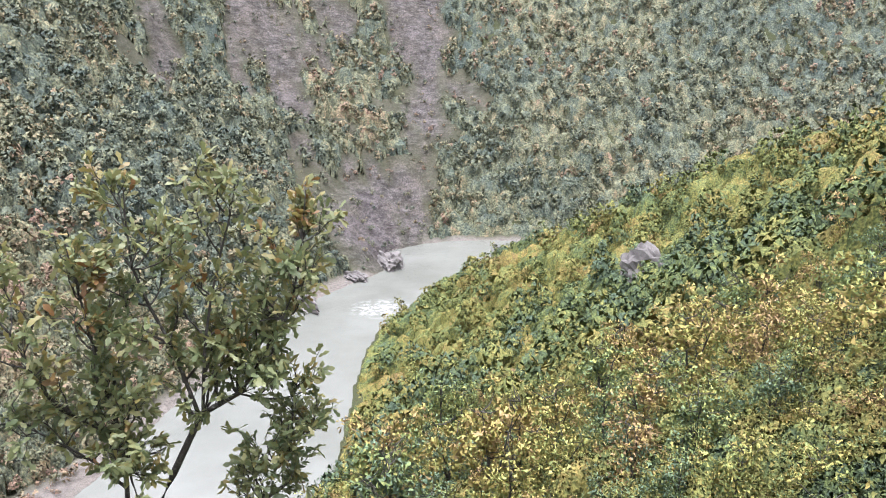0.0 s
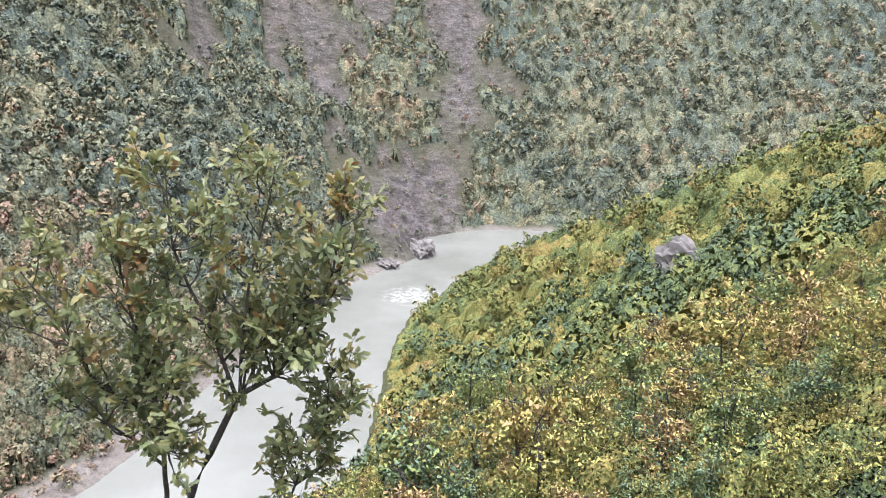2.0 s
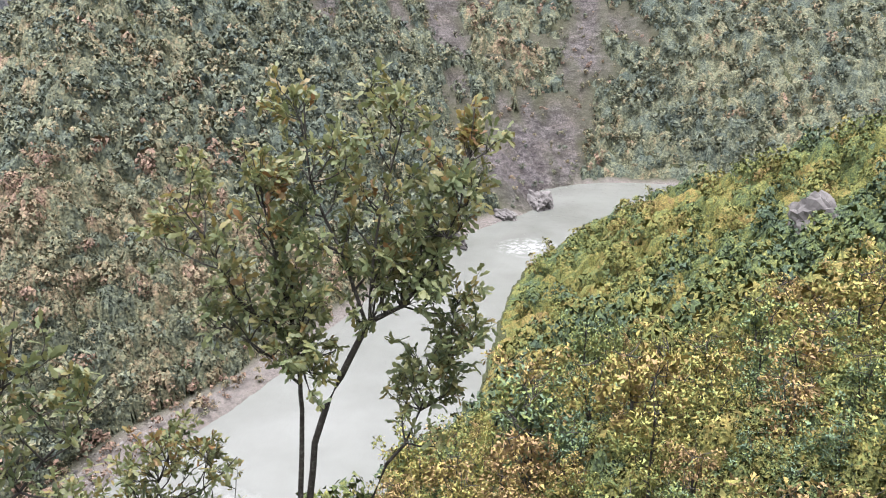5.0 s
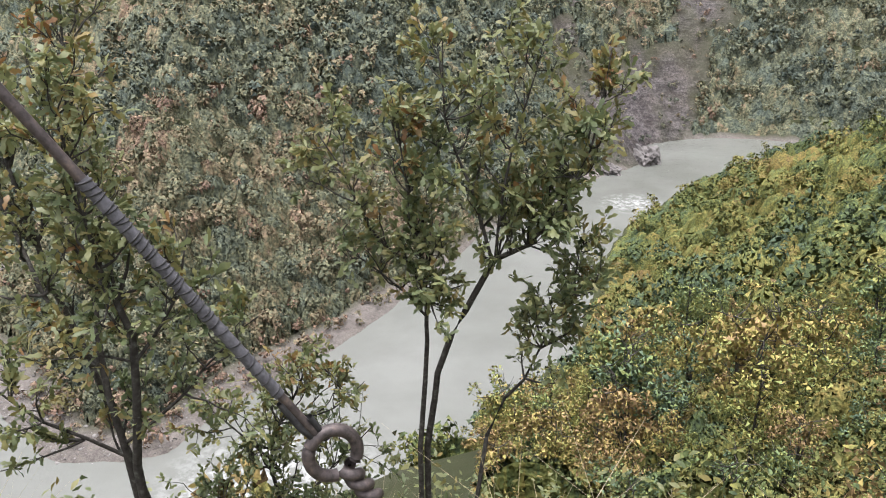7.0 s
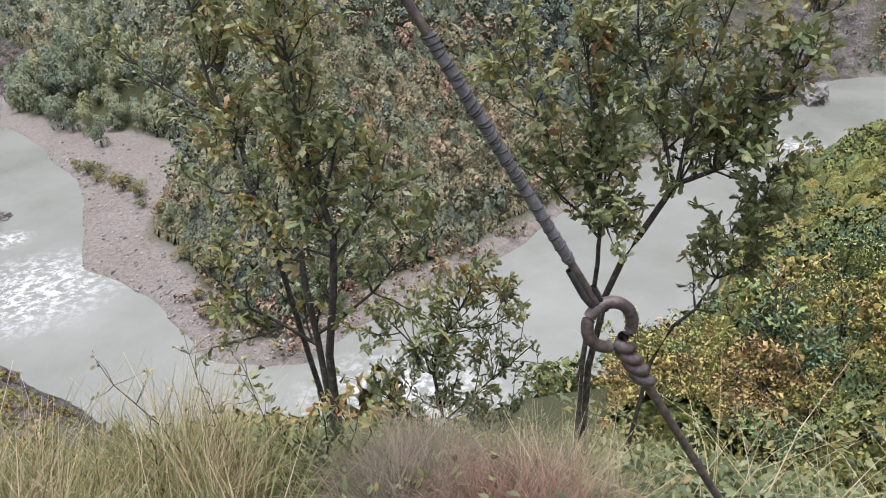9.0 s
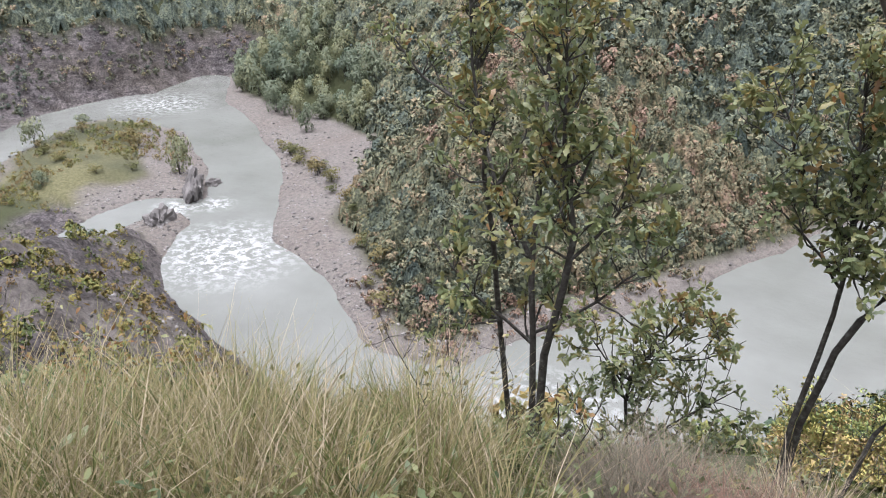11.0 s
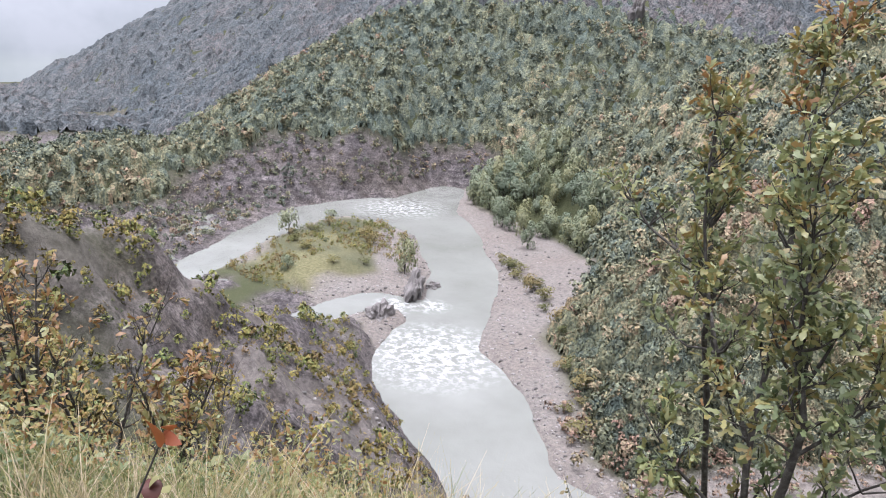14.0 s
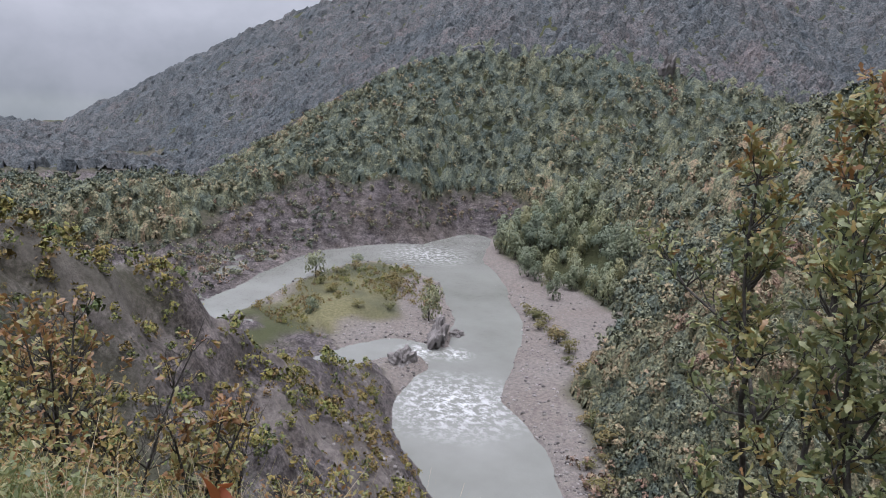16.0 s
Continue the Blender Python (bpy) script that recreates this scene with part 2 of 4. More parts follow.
def spline(points, step):
    """A smooth line through points of any dimension, sampled about every step metres."""
    p = np.array(points, float)
    p = np.vstack([2 * p[0] - p[1], p, 2 * p[-1] - p[-2]])
    out = []
    for a, b_, c, d in zip(p, p[1:], p[2:], p[3:]):
        k = max(2, int(np.linalg.norm((c - b_)[:2]) / step))
        for t in np.arange(k) / k:
            out.append(0.5 * (2 * b_ + (c - a) * t + (2 * a - 5 * b_ + 4 * c - d) * t * t + (3 * b_ - a - 3 * c + d) * t ** 3))
    out.append(p[-2])
    return np.array(out)


# River centre lines: x, y, width.
MAIN = [(600, 330, 26), (300, 345, 26), (110, 350, 20), (52, 336, 15), (6, 322, 42), (-7, 290, 30), (-24, 256, 33), (-34, 228, 33),
        (-41, 195, 38), (-44, 160, 44), (-46, 130, 48), (-56, 100, 46), (-72, 74, 32), (-98, 66, 23), (-116, 68, 26), (-132, 72, 30), (-148, 74, 33),
        (-163, 79, 26), (-178, 91, 23), (-195, 105, 22), (-216, 117, 25), (-240, 125, 26), (-265, 134, 27), (-295, 138, 38),
        (-317, 132, 50), (-325, 112, 30), (-317, 88, 24), (-300, 70, 19), (-278, 50, 16), (-258, 34, 16), (-236, 8, 18), (-215, -45, 20), (-240, -160, 24)]
INFLOW = [(-312, 140, 40), (-334, 160, 30), (-352, 178, 18)]
POOL = [(-183, 86, 10), (-196, 86, 11), (-203, 76, 15), (-199, 62, 13), (-193, 50, 9)]
RIVER = np.vstack([spline(MAIN, 2.5), spline(INFLOW, 2.5), spline(POOL, 2.0)])
SIDE_VALLEY = spline([(-352, 178, 0), (-332, 235, 10), (-300, 320, 26), (-262, 440, 55), (-235, 620, 110), (-220, 900, 200)], 8)

# Crest lines: x, y, height; then how steeply the land falls off to either side, near the crest and further off.
CRESTS = [
    (spline([(-60, -160, 130), (-20, -60, 92), (-7, -20, 82), (-5.0, -9, 79.8), (-3.2, -3.4, 78.4), (-1.6, -1.5, 78.2), (0.5, -1.0, 78.2), (3, -1.2, 78.15), (24, 8, 75.5)], 3), 0.56, 0.86),
    (spline([(24, 8, 75.5), (55, 55, 70), (86, 115, 68), (104, 170, 69), (88, 184, 60), (70, 200, 44), (62, 240, 22), (60, 290, 8)], 8), 0.62, 0.62),
    (spline([(24, 10, 76), (90, 20, 105), (220, 60, 150), (420, 160, 220), (700, 300, 300)], 20), 0.62, 0.62),
    (spline([(104, 170, 69), (180, 172, 82), (330, 150, 120)], 10), 0.62, 0.62),
    (spline([(-60, -70, 100), (-78, -32, 71), (-104, -12, 57), (-122, 14, 39), (-150, 38, 21), (-180, 62, 4)], 6), 0.62, 0.80),
    (spline([(-250, -120, 8), (-338, -45, 12), (-368, 0, 23), (-374, 38, 22), (-384, 82, 29), (-402, 132, 43), (-422, 208, 74), (-455, 290, 134), (-560, 420, 230)], 12), 0.6, 0.6),
    (spline([(-1200, -330, -120), (-930, -105, -42), (-900, -25, -4), (-895, 62, 58), (-880, 158, 132), (-820, 380, 215), (-700, 600, 270), (-560, 800, 300)], 25), 0.60, 0.60),
]
SLIDES = [spline([(-13, 330, 14), (-11, 370, 26), (-4, 420, 36), (-8, 480, 46), (-20, 560, 64)], 4), spline([(-16, 326, 12), (-27, 360, 20), (-40, 392, 17), (-56, 425, 10)], 4),
          spline([(-66, 375, 6), (-90, 420, 24), (-120, 470, 44), (-150, 540, 70)], 4)]


def nearest(line, x, y, width=False):
    best, third = np.full(x.shape, 1e9), np.zeros(x.shape)
    for k in range(0, len(line), 40):
        part_ = line[k:k + 40]
        d = np.hypot(x[:, None] - part_[:, 0], y[:, None] - part_[:, 1])
        if width:
            d = d - part_[:, 2] / 2
        i = d.argmin(1)
        d = d[np.arange(len(i)), i]
        closer = d < best
        best[closer], third[closer] = d[closer], part_[i[closer], 2]
    return best, third


def crest_height(line, x, y, fall, fall2):
    """Height of a tent of land under a crest line."""
    best = np.full(x.shape, -1e3)
    for (ax, ay, az_), (bx, by, bz) in zip(line, line[1:]):
        ux, uy = bx - ax, by - ay
        t = np.clip(((x - ax) * ux + (y - ay) * uy) / (ux * ux + uy * uy + 1e-9), 0, 1)
        c = np.hypot(x - ax - t * ux, y - ay - t * uy)
        h = az_ + t * (bz - az_) - fall * np.maximum(np.sqrt(c * c + 1.0) - 1.0, 0) - (fall2 - fall) * np.maximum(c - 4.0, 0)
        best = np.maximum(best, h)
    return best


def soft_min(a, b_, k):
    h = np.clip(0.5 + 0.5 * (b_ - a) / k, 0, 1)
    return b_ * (1 - h) + a * h - k * h * (1 - h)


BAR_A, BAR_B = 36, 8


def bump_at(x, y, cx, cy, r):
    return np.exp(-((x - cx) ** 2 + (y - cy) ** 2) / (2 * r * r))


def land(x, y):
    """Height, and the zones: gravel, bare rock, dry grass, and the distance from the water."""
    x, y = np.asarray(x, float).ravel(), np.asarray(y, float).ravel()
    d, _ = nearest(RIVER, x, y, True)
    d = d + 1.2 * fbm(x, y, 14, 3, 3)
    dv, hv = nearest(SIDE_VALLEY, x, y)
    # which bank: the camera's, the inside of the bend, the far cliffs or the island
    ours = np.zeros(x.shape)
    crest = np.full(x.shape, -200.0)
    for k, (line, fall, fall2) in enumerate(CRESTS):
        h = crest_height(line, x, y, fall, fall2)
        crest = np.maximum(crest, h)
        if k < 5:
            ours = np.maximum(ours, h > 2)
    # the wooded nose and mountain beyond the water rise with the distance from the streams
    north = soft_min(0.72 * np.maximum(d, 0), hv + 0.62 * dv, 25) + 0.22 * np.maximum(d - 120, 0)
    ours = np.where((x > 35) & (y > 338), 0, ours)
    stream_x = np.interp(y, (66, 74, 100, 130, 160, 195, 228, 256, 290, 322), (-98, -72, -56, -46, -44, -41, -34, -24, -7, 6))
    near_bank = (x > stream_x) & (y > 66) & (y < np.interp(x, (6, 52, 110, 300), (322, 336, 350, 345)))
    ours = np.where(near_bank, 1, ours)
    mount = (ours < 0.5) & (y > 60) & (x > np.where(y < 178, np.interp(y, (60, 132, 150, 178), (-238, -296, -322, -352)), np.interp(y, SIDE_VALLEY[:, 1], SIDE_VALLEY[:, 0])))
    island_d = np.hypot((x + 262) / 1.35, (y - 88))
    island = np.clip((52 - island_d) / 14, 0, 1) * (x < -205) * ((x + 325) * 104 + (y - 112) * 89 > -900)
    west = np.where((y > 178) & (ours < 0.5), soft_min(crest, hv + 0.75 * dv, 12), crest)
    rough = 5 * fbm(x, y, 70, 3, 1) + 1.6 * fbm(x, y, 17, 3, 5)
    base = np.where(mount, north, np.maximum(west, np.where(near_bank, np.clip(0.2 * d, 0.5, 7), np.minimum(0.03 * d + 1, 6))))
    # gravel bar along the inside of the bend
    bar_w = 1.5 + BAR_A * bump_at(x, y, -220, 150, 55) + BAR_B * bump_at(x, y, -120, 100, 34) + 9 * bump_at(x, y, -40, 262, 15) + 8 * bump_at(x, y, -72, 120, 20)
    gravel = np.clip((bar_w - d) / 5, 0, 1) * mount
    base = np.where(mount, np.minimum(base, 0.05 * d + 0.6 + 0.75 * np.maximum(d - bar_w, 0)), base)
    cliff = np.where(x < -240, 1.25, 1.05)
    bank = np.where(mount, 1e4, 0.4 + cliff * np.maximum(d, 0))
    base = soft_min(base, bank, 6)
    amp = np.clip(d / 40, 0, 1) * np.clip((np.hypot(x + 1, y) - 8) / 60, 0, 1)
    z = base + rough * amp
    z = np.where(island > 0, np.minimum(z, 0.6 + 0.10 * np.minimum(d, 25) + 0.25 * fbm(x, y, 9, 2, 8)), z)
    z = np.maximum(z, np.clip(0.3 + 0.05 * d, 0.3, 3))
    z = np.where(d < 4, np.minimum(z, 0.35 + 0.30 * np.maximum(d, 0) + np.where(mount, 0, 0.9 * np.maximum(d, 0))), z)
    z = np.where(d < 0, np.maximum(-2.5, 0.5 * d), z)
    # rock: cliffs along the outer banks, the slides, the grey spur on our side
    shale = np.zeros(x.shape)
    for s in SLIDES:
        ds, ws = nearest(s, x, y)
        shale = np.maximum(shale, 0.9 * np.clip((ws * 0.5 + 12 * fbm(x, y, 26, 4, 11) - ds) / 10, 0, 1))
    patch = np.exp(-((x + 70) / 75) ** 2 - ((y - 430) / 95) ** 2)
    shale = np.maximum(shale, np.clip(patch * (0.2 + 2.2 * fbm(x + 0.3 * y, y * 0.6, 22, 4, 33)), 0, 0.85)) * mount
    wall = np.clip((20 + 45 * bump_at(x, y, -345, 55, 40) + 14 * fbm(x, y, 30, 3, 4) - d) / 8, 0, 1) * (x < -240) * (1 - mount) * (island <= 0)
    wall = np.maximum(wall, np.clip((7 - z) / 3, 0, 1) * (x < -225) * (1 - mount) * (island <= 0) * (d > 0))
    spur = np.clip((z - 4) / 4, 0, 1) * np.clip(1.4 - np.hypot((x + 120) / 75, (y - 22) / 46) + 0.4 * fbm(x, y, 18, 3, 6), 0, 1)
    near_wall = np.clip((22 + 10 * fbm(x, y, 20, 3, 9) - d) / 6, 0, 1) * (1 - mount) * (x < -60) * (x > -240) * (y < 80)
    scree = spur * np.clip(0.30 + 1.0 * fbm(x, y, 13, 4, 30), 0, 0.8)
    beach = np.clip((np.minimum(9, bar_w + 2.5) - d) / 3, 0, 1) * mount
    toe = (bump_at(x, y, -25, 318, 20) * 1.3 + 0.85 * np.exp(-((x + 30) / 34) ** 2 - ((y - 365) / 60) ** 2) * (0.75 + 0.8 * fbm(x, y, 24, 4, 19))) * mount * (y > 285)
    outcrop = bump_at(x, y, 44, 148, 5) * 1.3
    rock = np.clip(np.maximum.reduce([shale, wall, spur, near_wall, np.clip(toe, 0, 1), np.clip(outcrop - 0.4, 0, 1)]), 0, 1)
    near = np.clip((14 - np.hypot(x + 1, y)) / 6, 0, 1)
    dry = np.clip(np.maximum(near, island * np.clip(0.55 + 0.9 * fbm(x, y, 18, 4, 2), 0, 1)), 0, 1)
    gravel = np.maximum(gravel, np.maximum(beach, island * np.clip((9 + 5 * fbm(x, y, 16, 2, 12) - d) / 5 + 1.3 * bump_at(x, y, -226, 80, 17), 0.15, 0.9)))
    z = z - 90 * np.clip((np.hypot(x, y) - 960) / 200, 0, 1) * (x < -500) * (y < 100)
    z = z + rock * np.clip(d / 8, 0, 1) * (1.5 * fbm(x, y, 6, 3, 35) + 0.5 * fbm(x, y, 2.2, 2, 36)) * np.clip((np.hypot(x, y) - 20) / 30, 0, 1)
    z = z + shale * (1.5 * fbm(x, y, 9, 3, 13) - 2.0) + rock * amp * (2.6 * fbm(x, y, 11, 3, 15) - 3.0 * (1 - np.abs(vnoise(x + 0.6 * y, y * 0.4, 9, 17))) ** 3)
    return z, np.maximum(gravel * (rock < 0.6), scree), rock, dry, d, mount, island


def mesh_ob(name, verts, faces, mats, parent=None):
    me = bpy.data.meshes.new(name)
    me.from_pydata(verts, [], faces)
    for m in (mats if isinstance(mats, list) else [mats]):
        me.materials.append(m)
    me.update()
    ob = new(name, me)
    if parent:
        ob.parent = parent
    return ob


def quick_mesh(name, verts, quads, mat, tint=None, parent=None, normals=None):
    """A mesh from numpy arrays of corners and four-sided (or three-sided) faces."""
    me = bpy.data.meshes.new(name)
    verts, quads = np.asarray(verts, np.float32), np.asarray(quads, np.int32)
    n, k = quads.shape
    me.vertices.add(len(verts))
    me.vertices.foreach_set("co", verts.ravel())
    me.loops.add(n * k)
    me.loops.foreach_set("vertex_index", quads.ravel())
    me.polygons.add(n)
    me.polygons.foreach_set("loop_start", np.arange(0, n * k, k, dtype=np.int32))
    me.materials.append(mat)
    if tint is not None:
        a = me.attributes.new("tint", "FLOAT", "FACE")
        a.data.foreach_set("value", np.asarray(tint, np.float32))
    me.update(calc_edges=True)
    if normals is not None:
        a = me.attributes.new("custom_normal", "FLOAT_VECTOR", "POINT")
        a.data.foreach_set("vector", np.asarray(normals, np.float32).ravel())
    ob = new(name, me)
    if parent:
        ob.parent = parent
    return ob


EYE_AT = (-0.6, -0.2)
azs = np.radians(np.concatenate([np.arange(-108, 42, 0.40), np.arange(42, 252, 4.0)]))
rads = np.concatenate([np.geomspace(0.3, 60, 95), np.geomspace(60, 430, 175)[1:], np.geomspace(430, 2400, 60)[1:]])
gx = EYE_AT[0] + rads[:, None] * np.sin(azs)[None]
gy = EYE_AT[1] + rads[:, None] * np.cos(azs)[None]
gz, g_gravel, g_rock, g_dry, g_d, _, _ = land(gx, gy)
nr, na = gx.shape
verts = np.stack([gx.ravel(), gy.ravel(), gz], 1)
idx = np.arange(nr * na).reshape(nr, na)
nxt = np.roll(idx, -1, 1)
quads = np.stack([idx[:-1], idx[1:], nxt[1:], nxt[:-1]], -1).reshape(-1, 4)
ground = quick_mesh("ground", verts, quads[:, ::-1], GROUND)
att = ground.data.attributes.new("zone", "FLOAT_COLOR", "POINT")
att.data.foreach_set("color", np.stack([g_gravel, g_rock, g_dry, np.ones(len(g_rock))], 1).astype(np.float32).ravel())
tagged(ground, "valley ground of forest soil, grey shale and pale gravel", "ground", kind="structure")

wx, wy = np.meshgrid(np.linspace(-420, 460, 50), np.linspace(-180, 600, 45), indexing="ij")
wi = np.arange(wx.size).reshape(wx.shape)
water = quick_mesh("water", np.stack([wx.ravel(), wy.ravel(), np.zeros(wx.size)], 1),
                   np.stack([wi[:-1, :-1], wi[1:, :-1], wi[1:, 1:], wi[:-1, 1:]], -1).reshape(-1, 4), WATER)
tagged(water, "pale grey silty river in flood with white rapids", "river", kind="structure")

# ---- woods ----
rng = np.random.default_rng(7)


def crown_shape(count, leaf, seed, height=1.25, lumps=6, corners=4):
    """Leaf clumps of a tree crown about 1 m in radius, with its foot at z = 0: corners (count, 4, 3)."""
    g = np.random.default_rng(seed)
    cl = g.normal(size=(lumps, 3)) * (0.42, 0.42, 0.38 * height) + (0, 0, height)
    sz = g.uniform(0.42, 0.66, lumps)
    k = g.integers(0, lumps, count)
    v = g.normal(size=(count, 3))
    v /= np.linalg.norm(v, axis=1)[:, None]
    v[:, 2] = np.where(v[:, 2] < -0.45, -v[:, 2], v[:, 2])
    pos = cl[k] + v * sz[k][:, None] * g.uniform(0.8, 1.08, (count, 1))
    nrm = v + 0.35 * g.normal(size=v.shape)
    nrm /= np.linalg.norm(nrm, axis=1)[:, None]
    t1 = np.cross(nrm, g.normal(size=v.shape))
    t1 /= np.linalg.norm(t1, axis=1)[:, None]
    t2 = np.cross(nrm, t1)
    s = leaf * g.uniform(0.6, 1.3, (count, 1))
    a = g.uniform(0.55, 1.0, (count, 1))
    if corners == 3:
        c = np.stack([pos - t1 * s * 1.1, pos + t1 * s * 0.7 - t2 * s * a * 1.2, pos + t1 * s * 0.8 + t2 * s * a * 1.2 + nrm * s * 0.2], 1)
    else:
        c = np.stack([pos - t1 * s, pos - t2 * s * a + nrm * s * 0.25, pos + t1 * s, pos + t2 * s * a + nrm * s * 0.2], 1)
    # soft rounded shading: normals lean out from the clump and the crown
    soft = 0.7 * v + 0.55 * (pos - (0, 0, height * 0.7)) + 0.35 * nrm + (0, 0, 0.15)
    soft /= np.linalg.norm(soft, axis=1)[:, None]
    return np.concatenate([c, np.repeat(soft[:, None], corners, 1)], 2)


def spray_arrays(g, tri, n, s_):
    """One small ragged spray standing off each triangle."""
    pos = (tri * g.dirichlet((1, 1, 1), len(tri))[:, :, None]).sum(1) + n * s_ * g.uniform(0.0, 0.9, (len(tri), 1))
    t1 = n + 0.9 * g.normal(size=n.shape)
    t1 /= np.linalg.norm(t1, axis=1)[:, None]
    t2 = np.cross(t1, g.normal(size=n.shape))
    t2 /= np.linalg.norm(t2, axis=1)[:, None]
    c = np.stack([pos - t1 * s_ * 0.8, pos + t1 * s_ * 0.5 - t2 * s_ * 0.6, pos + t1 * s_ * 0.9 + t2 * s_ * 0.5], 1)
    soft = n + 0.8 * g.normal(size=n.shape) + (0, 0, 0.3)
    soft /= np.linalg.norm(soft, axis=1)[:, None]
    return c, np.repeat(soft[:, None], 3, 1)


def woods(name, label, xy, z, radius, tint, shapes, mat):
    """Many crowns joined into one mesh."""
    g = np.random.default_rng(len(xy))
    vs, ts, ns = [], [], []
    pick = g.integers(0, len(shapes), len(xy))
    for k, sh in enumerate(shapes):
        m = pick == k
        if not m.any():
            continue
        a, r = g.uniform(0, 6.283, m.sum()), radius[m]
        ca, sa = np.cos(a)[:, None, None], np.sin(a)[:, None, None]
        rr = r[:, None, None]
        X = (sh[None, :, :, 0] * ca - sh[None, :, :, 1] * sa) * rr + xy[m, 0][:, None, None]
        Y = (sh[None, :, :, 0] * sa + sh[None, :, :, 1] * ca) * rr + xy[m, 1][:, None, None]
        Z = sh[None, :, :, 2] * rr * g.uniform(0.85, 1.2, (m.sum(), 1, 1)) + z[m][:, None, None]
        vs.append(np.stack([X, Y, Z], -1).reshape(-1, 3))
        nx, ny = sh[None, :, :, 3] * ca - sh[None, :, :, 4] * sa, sh[None, :, :, 3] * sa + sh[None, :, :, 4] * ca
        ns.append(np.stack([nx, ny, np.broadcast_to(sh[None, :, :, 5], nx.shape)], -1).reshape(-1, 3))
        ts.append(np.repeat(tint[m], len(sh)))
    v = np.concatenate(vs)
    ob = quick_mesh(name, v, np.arange(len(v)).reshape(-1, shapes[0].shape[1]), mat, np.concatenate(ts), normals=np.concatenate(ns))
    return tagged(ob, label, "forest", kind="stuff")


def crown_heights(x, y, cell, seed):
    """Height of a closed canopy of rounded crowns over the ground, and a number from 0 to 1 for each crown."""
    x, y = x + 0.4 * cell * fbm(x, y, 1.3 * cell, 2, seed + 3), y + 0.4 * cell * fbm(x, y, 1.3 * cell, 2, seed + 4)
    i, j = np.floor(x / cell), np.floor(y / cell)
    best, who = np.zeros(x.shape), np.full(x.shape, 0.5)

    def h(a, c, k):
        q = np.sin(a * 127.1 + c * 311.7 + (seed + k) * 74.7) * 43758.5453
        return q - np.floor(q)
    for di in (-1, 0, 1):
        for dj in (-1, 0, 1):
            a, c = i + di, j + dj
            cx, cy = (a + 0.12 + 0.76 * h(a, c, 1)) * cell, (c + 0.12 + 0.76 * h(a, c, 2)) * cell
            size = cell * (0.38 + 0.30 * h(a, c, 3) ** 1.3)
            e = 1 - ((x - cx) ** 2 + (y - cy) ** 2) / size ** 2
            top = size * (0.75 + 0.75 * h(a, c, 4)) * np.maximum(e, 0) ** 0.5 + np.where(e > 0, 0.2 * cell * h(a, c, 6), 0)
            more = top > best
            best, who = np.where(more, top, best), np.where(more, h(a, c, 5), who)
    return best * (1 + 0.28 * fbm(x, y, cell * 0.42, 2, seed + 9)), who


def canopy(name, label, sector, reach, step, cell, mask, tint, tufts, size, mat, seed, most=7.0, tall=1.0):
    """A wood seen from above and afar: knobbly crowns closed over the ground, ragged with leaf sprays."""
    g = np.random.default_rng(seed)
    aa = np.radians(sector[0]) + np.arange(int(np.radians(sector[1] - sector[0]) / step)) * step
    rr = reach[0] * np.exp(np.arange(int(math.log(reach[1] / reach[0]) / (step * 1.15))) * step * 1.15)
    x = (EYE_AT[0] + rr[:, None] * np.sin(aa)[None]).ravel()
    y = (EYE_AT[1] + rr[:, None] * np.cos(aa)[None]).ravel()
    x, y = x + g.normal(0, 0.25 * step, len(x)) * np.hypot(x, y), y + g.normal(0, 0.25 * step, len(x)) * np.hypot(x, y)
    z, gr, ro, dr, d, mo, isl = land(x, y)
    inside = mask(x, y, gr, ro, d, mo.astype(bool), isl) & low_enough(np.stack([x, y], 1), z, most)
    rim = np.ones((len(rr), len(aa)), bool)
    rim[1:-1, 1:-1] = False
    inside &= ~rim.ravel()
    up, who = crown_heights(x, y, cell, seed)
    up = up * tall * np.clip((d - 0.5) / 9, 0.35, 1)
    v = np.stack([x, y, z + np.where(inside, up, -0.5)], 1)
    i = np.arange(len(x)).reshape(len(rr), len(aa))
    q = np.stack([i[:-1, :-1], i[:-1, 1:], i[1:, 1:], i[1:, :-1]], -1).reshape(-1, 4)
    q = q[inside[q].sum(1) >= 2]
    t = np.clip(tint + 0.24 * fbm(x, y, 55, 3, seed) + 0.55 * (who - 0.5), 0, 1)[q].mean(1)
    used = np.unique(q)
    back = np.zeros(len(x), int)
    back[used] = np.arange(len(used))
    ob = tagged(quick_mesh(name, v[used], back[q], mat, np.clip(t + g.normal(0, 0.07, len(t)), 0, 1)), label, "forest", kind="stuff")
    ob.data.polygons.foreach_set("use_smooth", np.zeros(len(q), bool))
    tri = v[np.concatenate([q[:, :3], q[:, [0, 2, 3]]])]
    nrm = np.cross(tri[:, 1] - tri[:, 0], tri[:, 2] - tri[:, 0])
    k = g.integers(0, len(tri), tufts)
    nrm = nrm[k] / (np.linalg.norm(nrm[k], axis=1)[:, None] + 1e-9)
    nrm = np.where(nrm[:, 2:] < 0, -nrm, nrm)
    c, n = spray_arrays(g, tri[k], nrm, size * g.uniform(0.5, 1.4, (tufts, 1)))
    leaves = quick_mesh(name + "_leaves", c.reshape(-1, 3), np.arange(tufts * 3).reshape(-1, 3), mat,
                        np.clip(np.concatenate([t, t])[k] + g.normal(0, 0.1, tufts), 0, 1), normals=n.reshape(-1, 3))
    tagged(leaves, "ragged leaf sprays over the closed wood", "foliage", kind="stuff")
    return ob


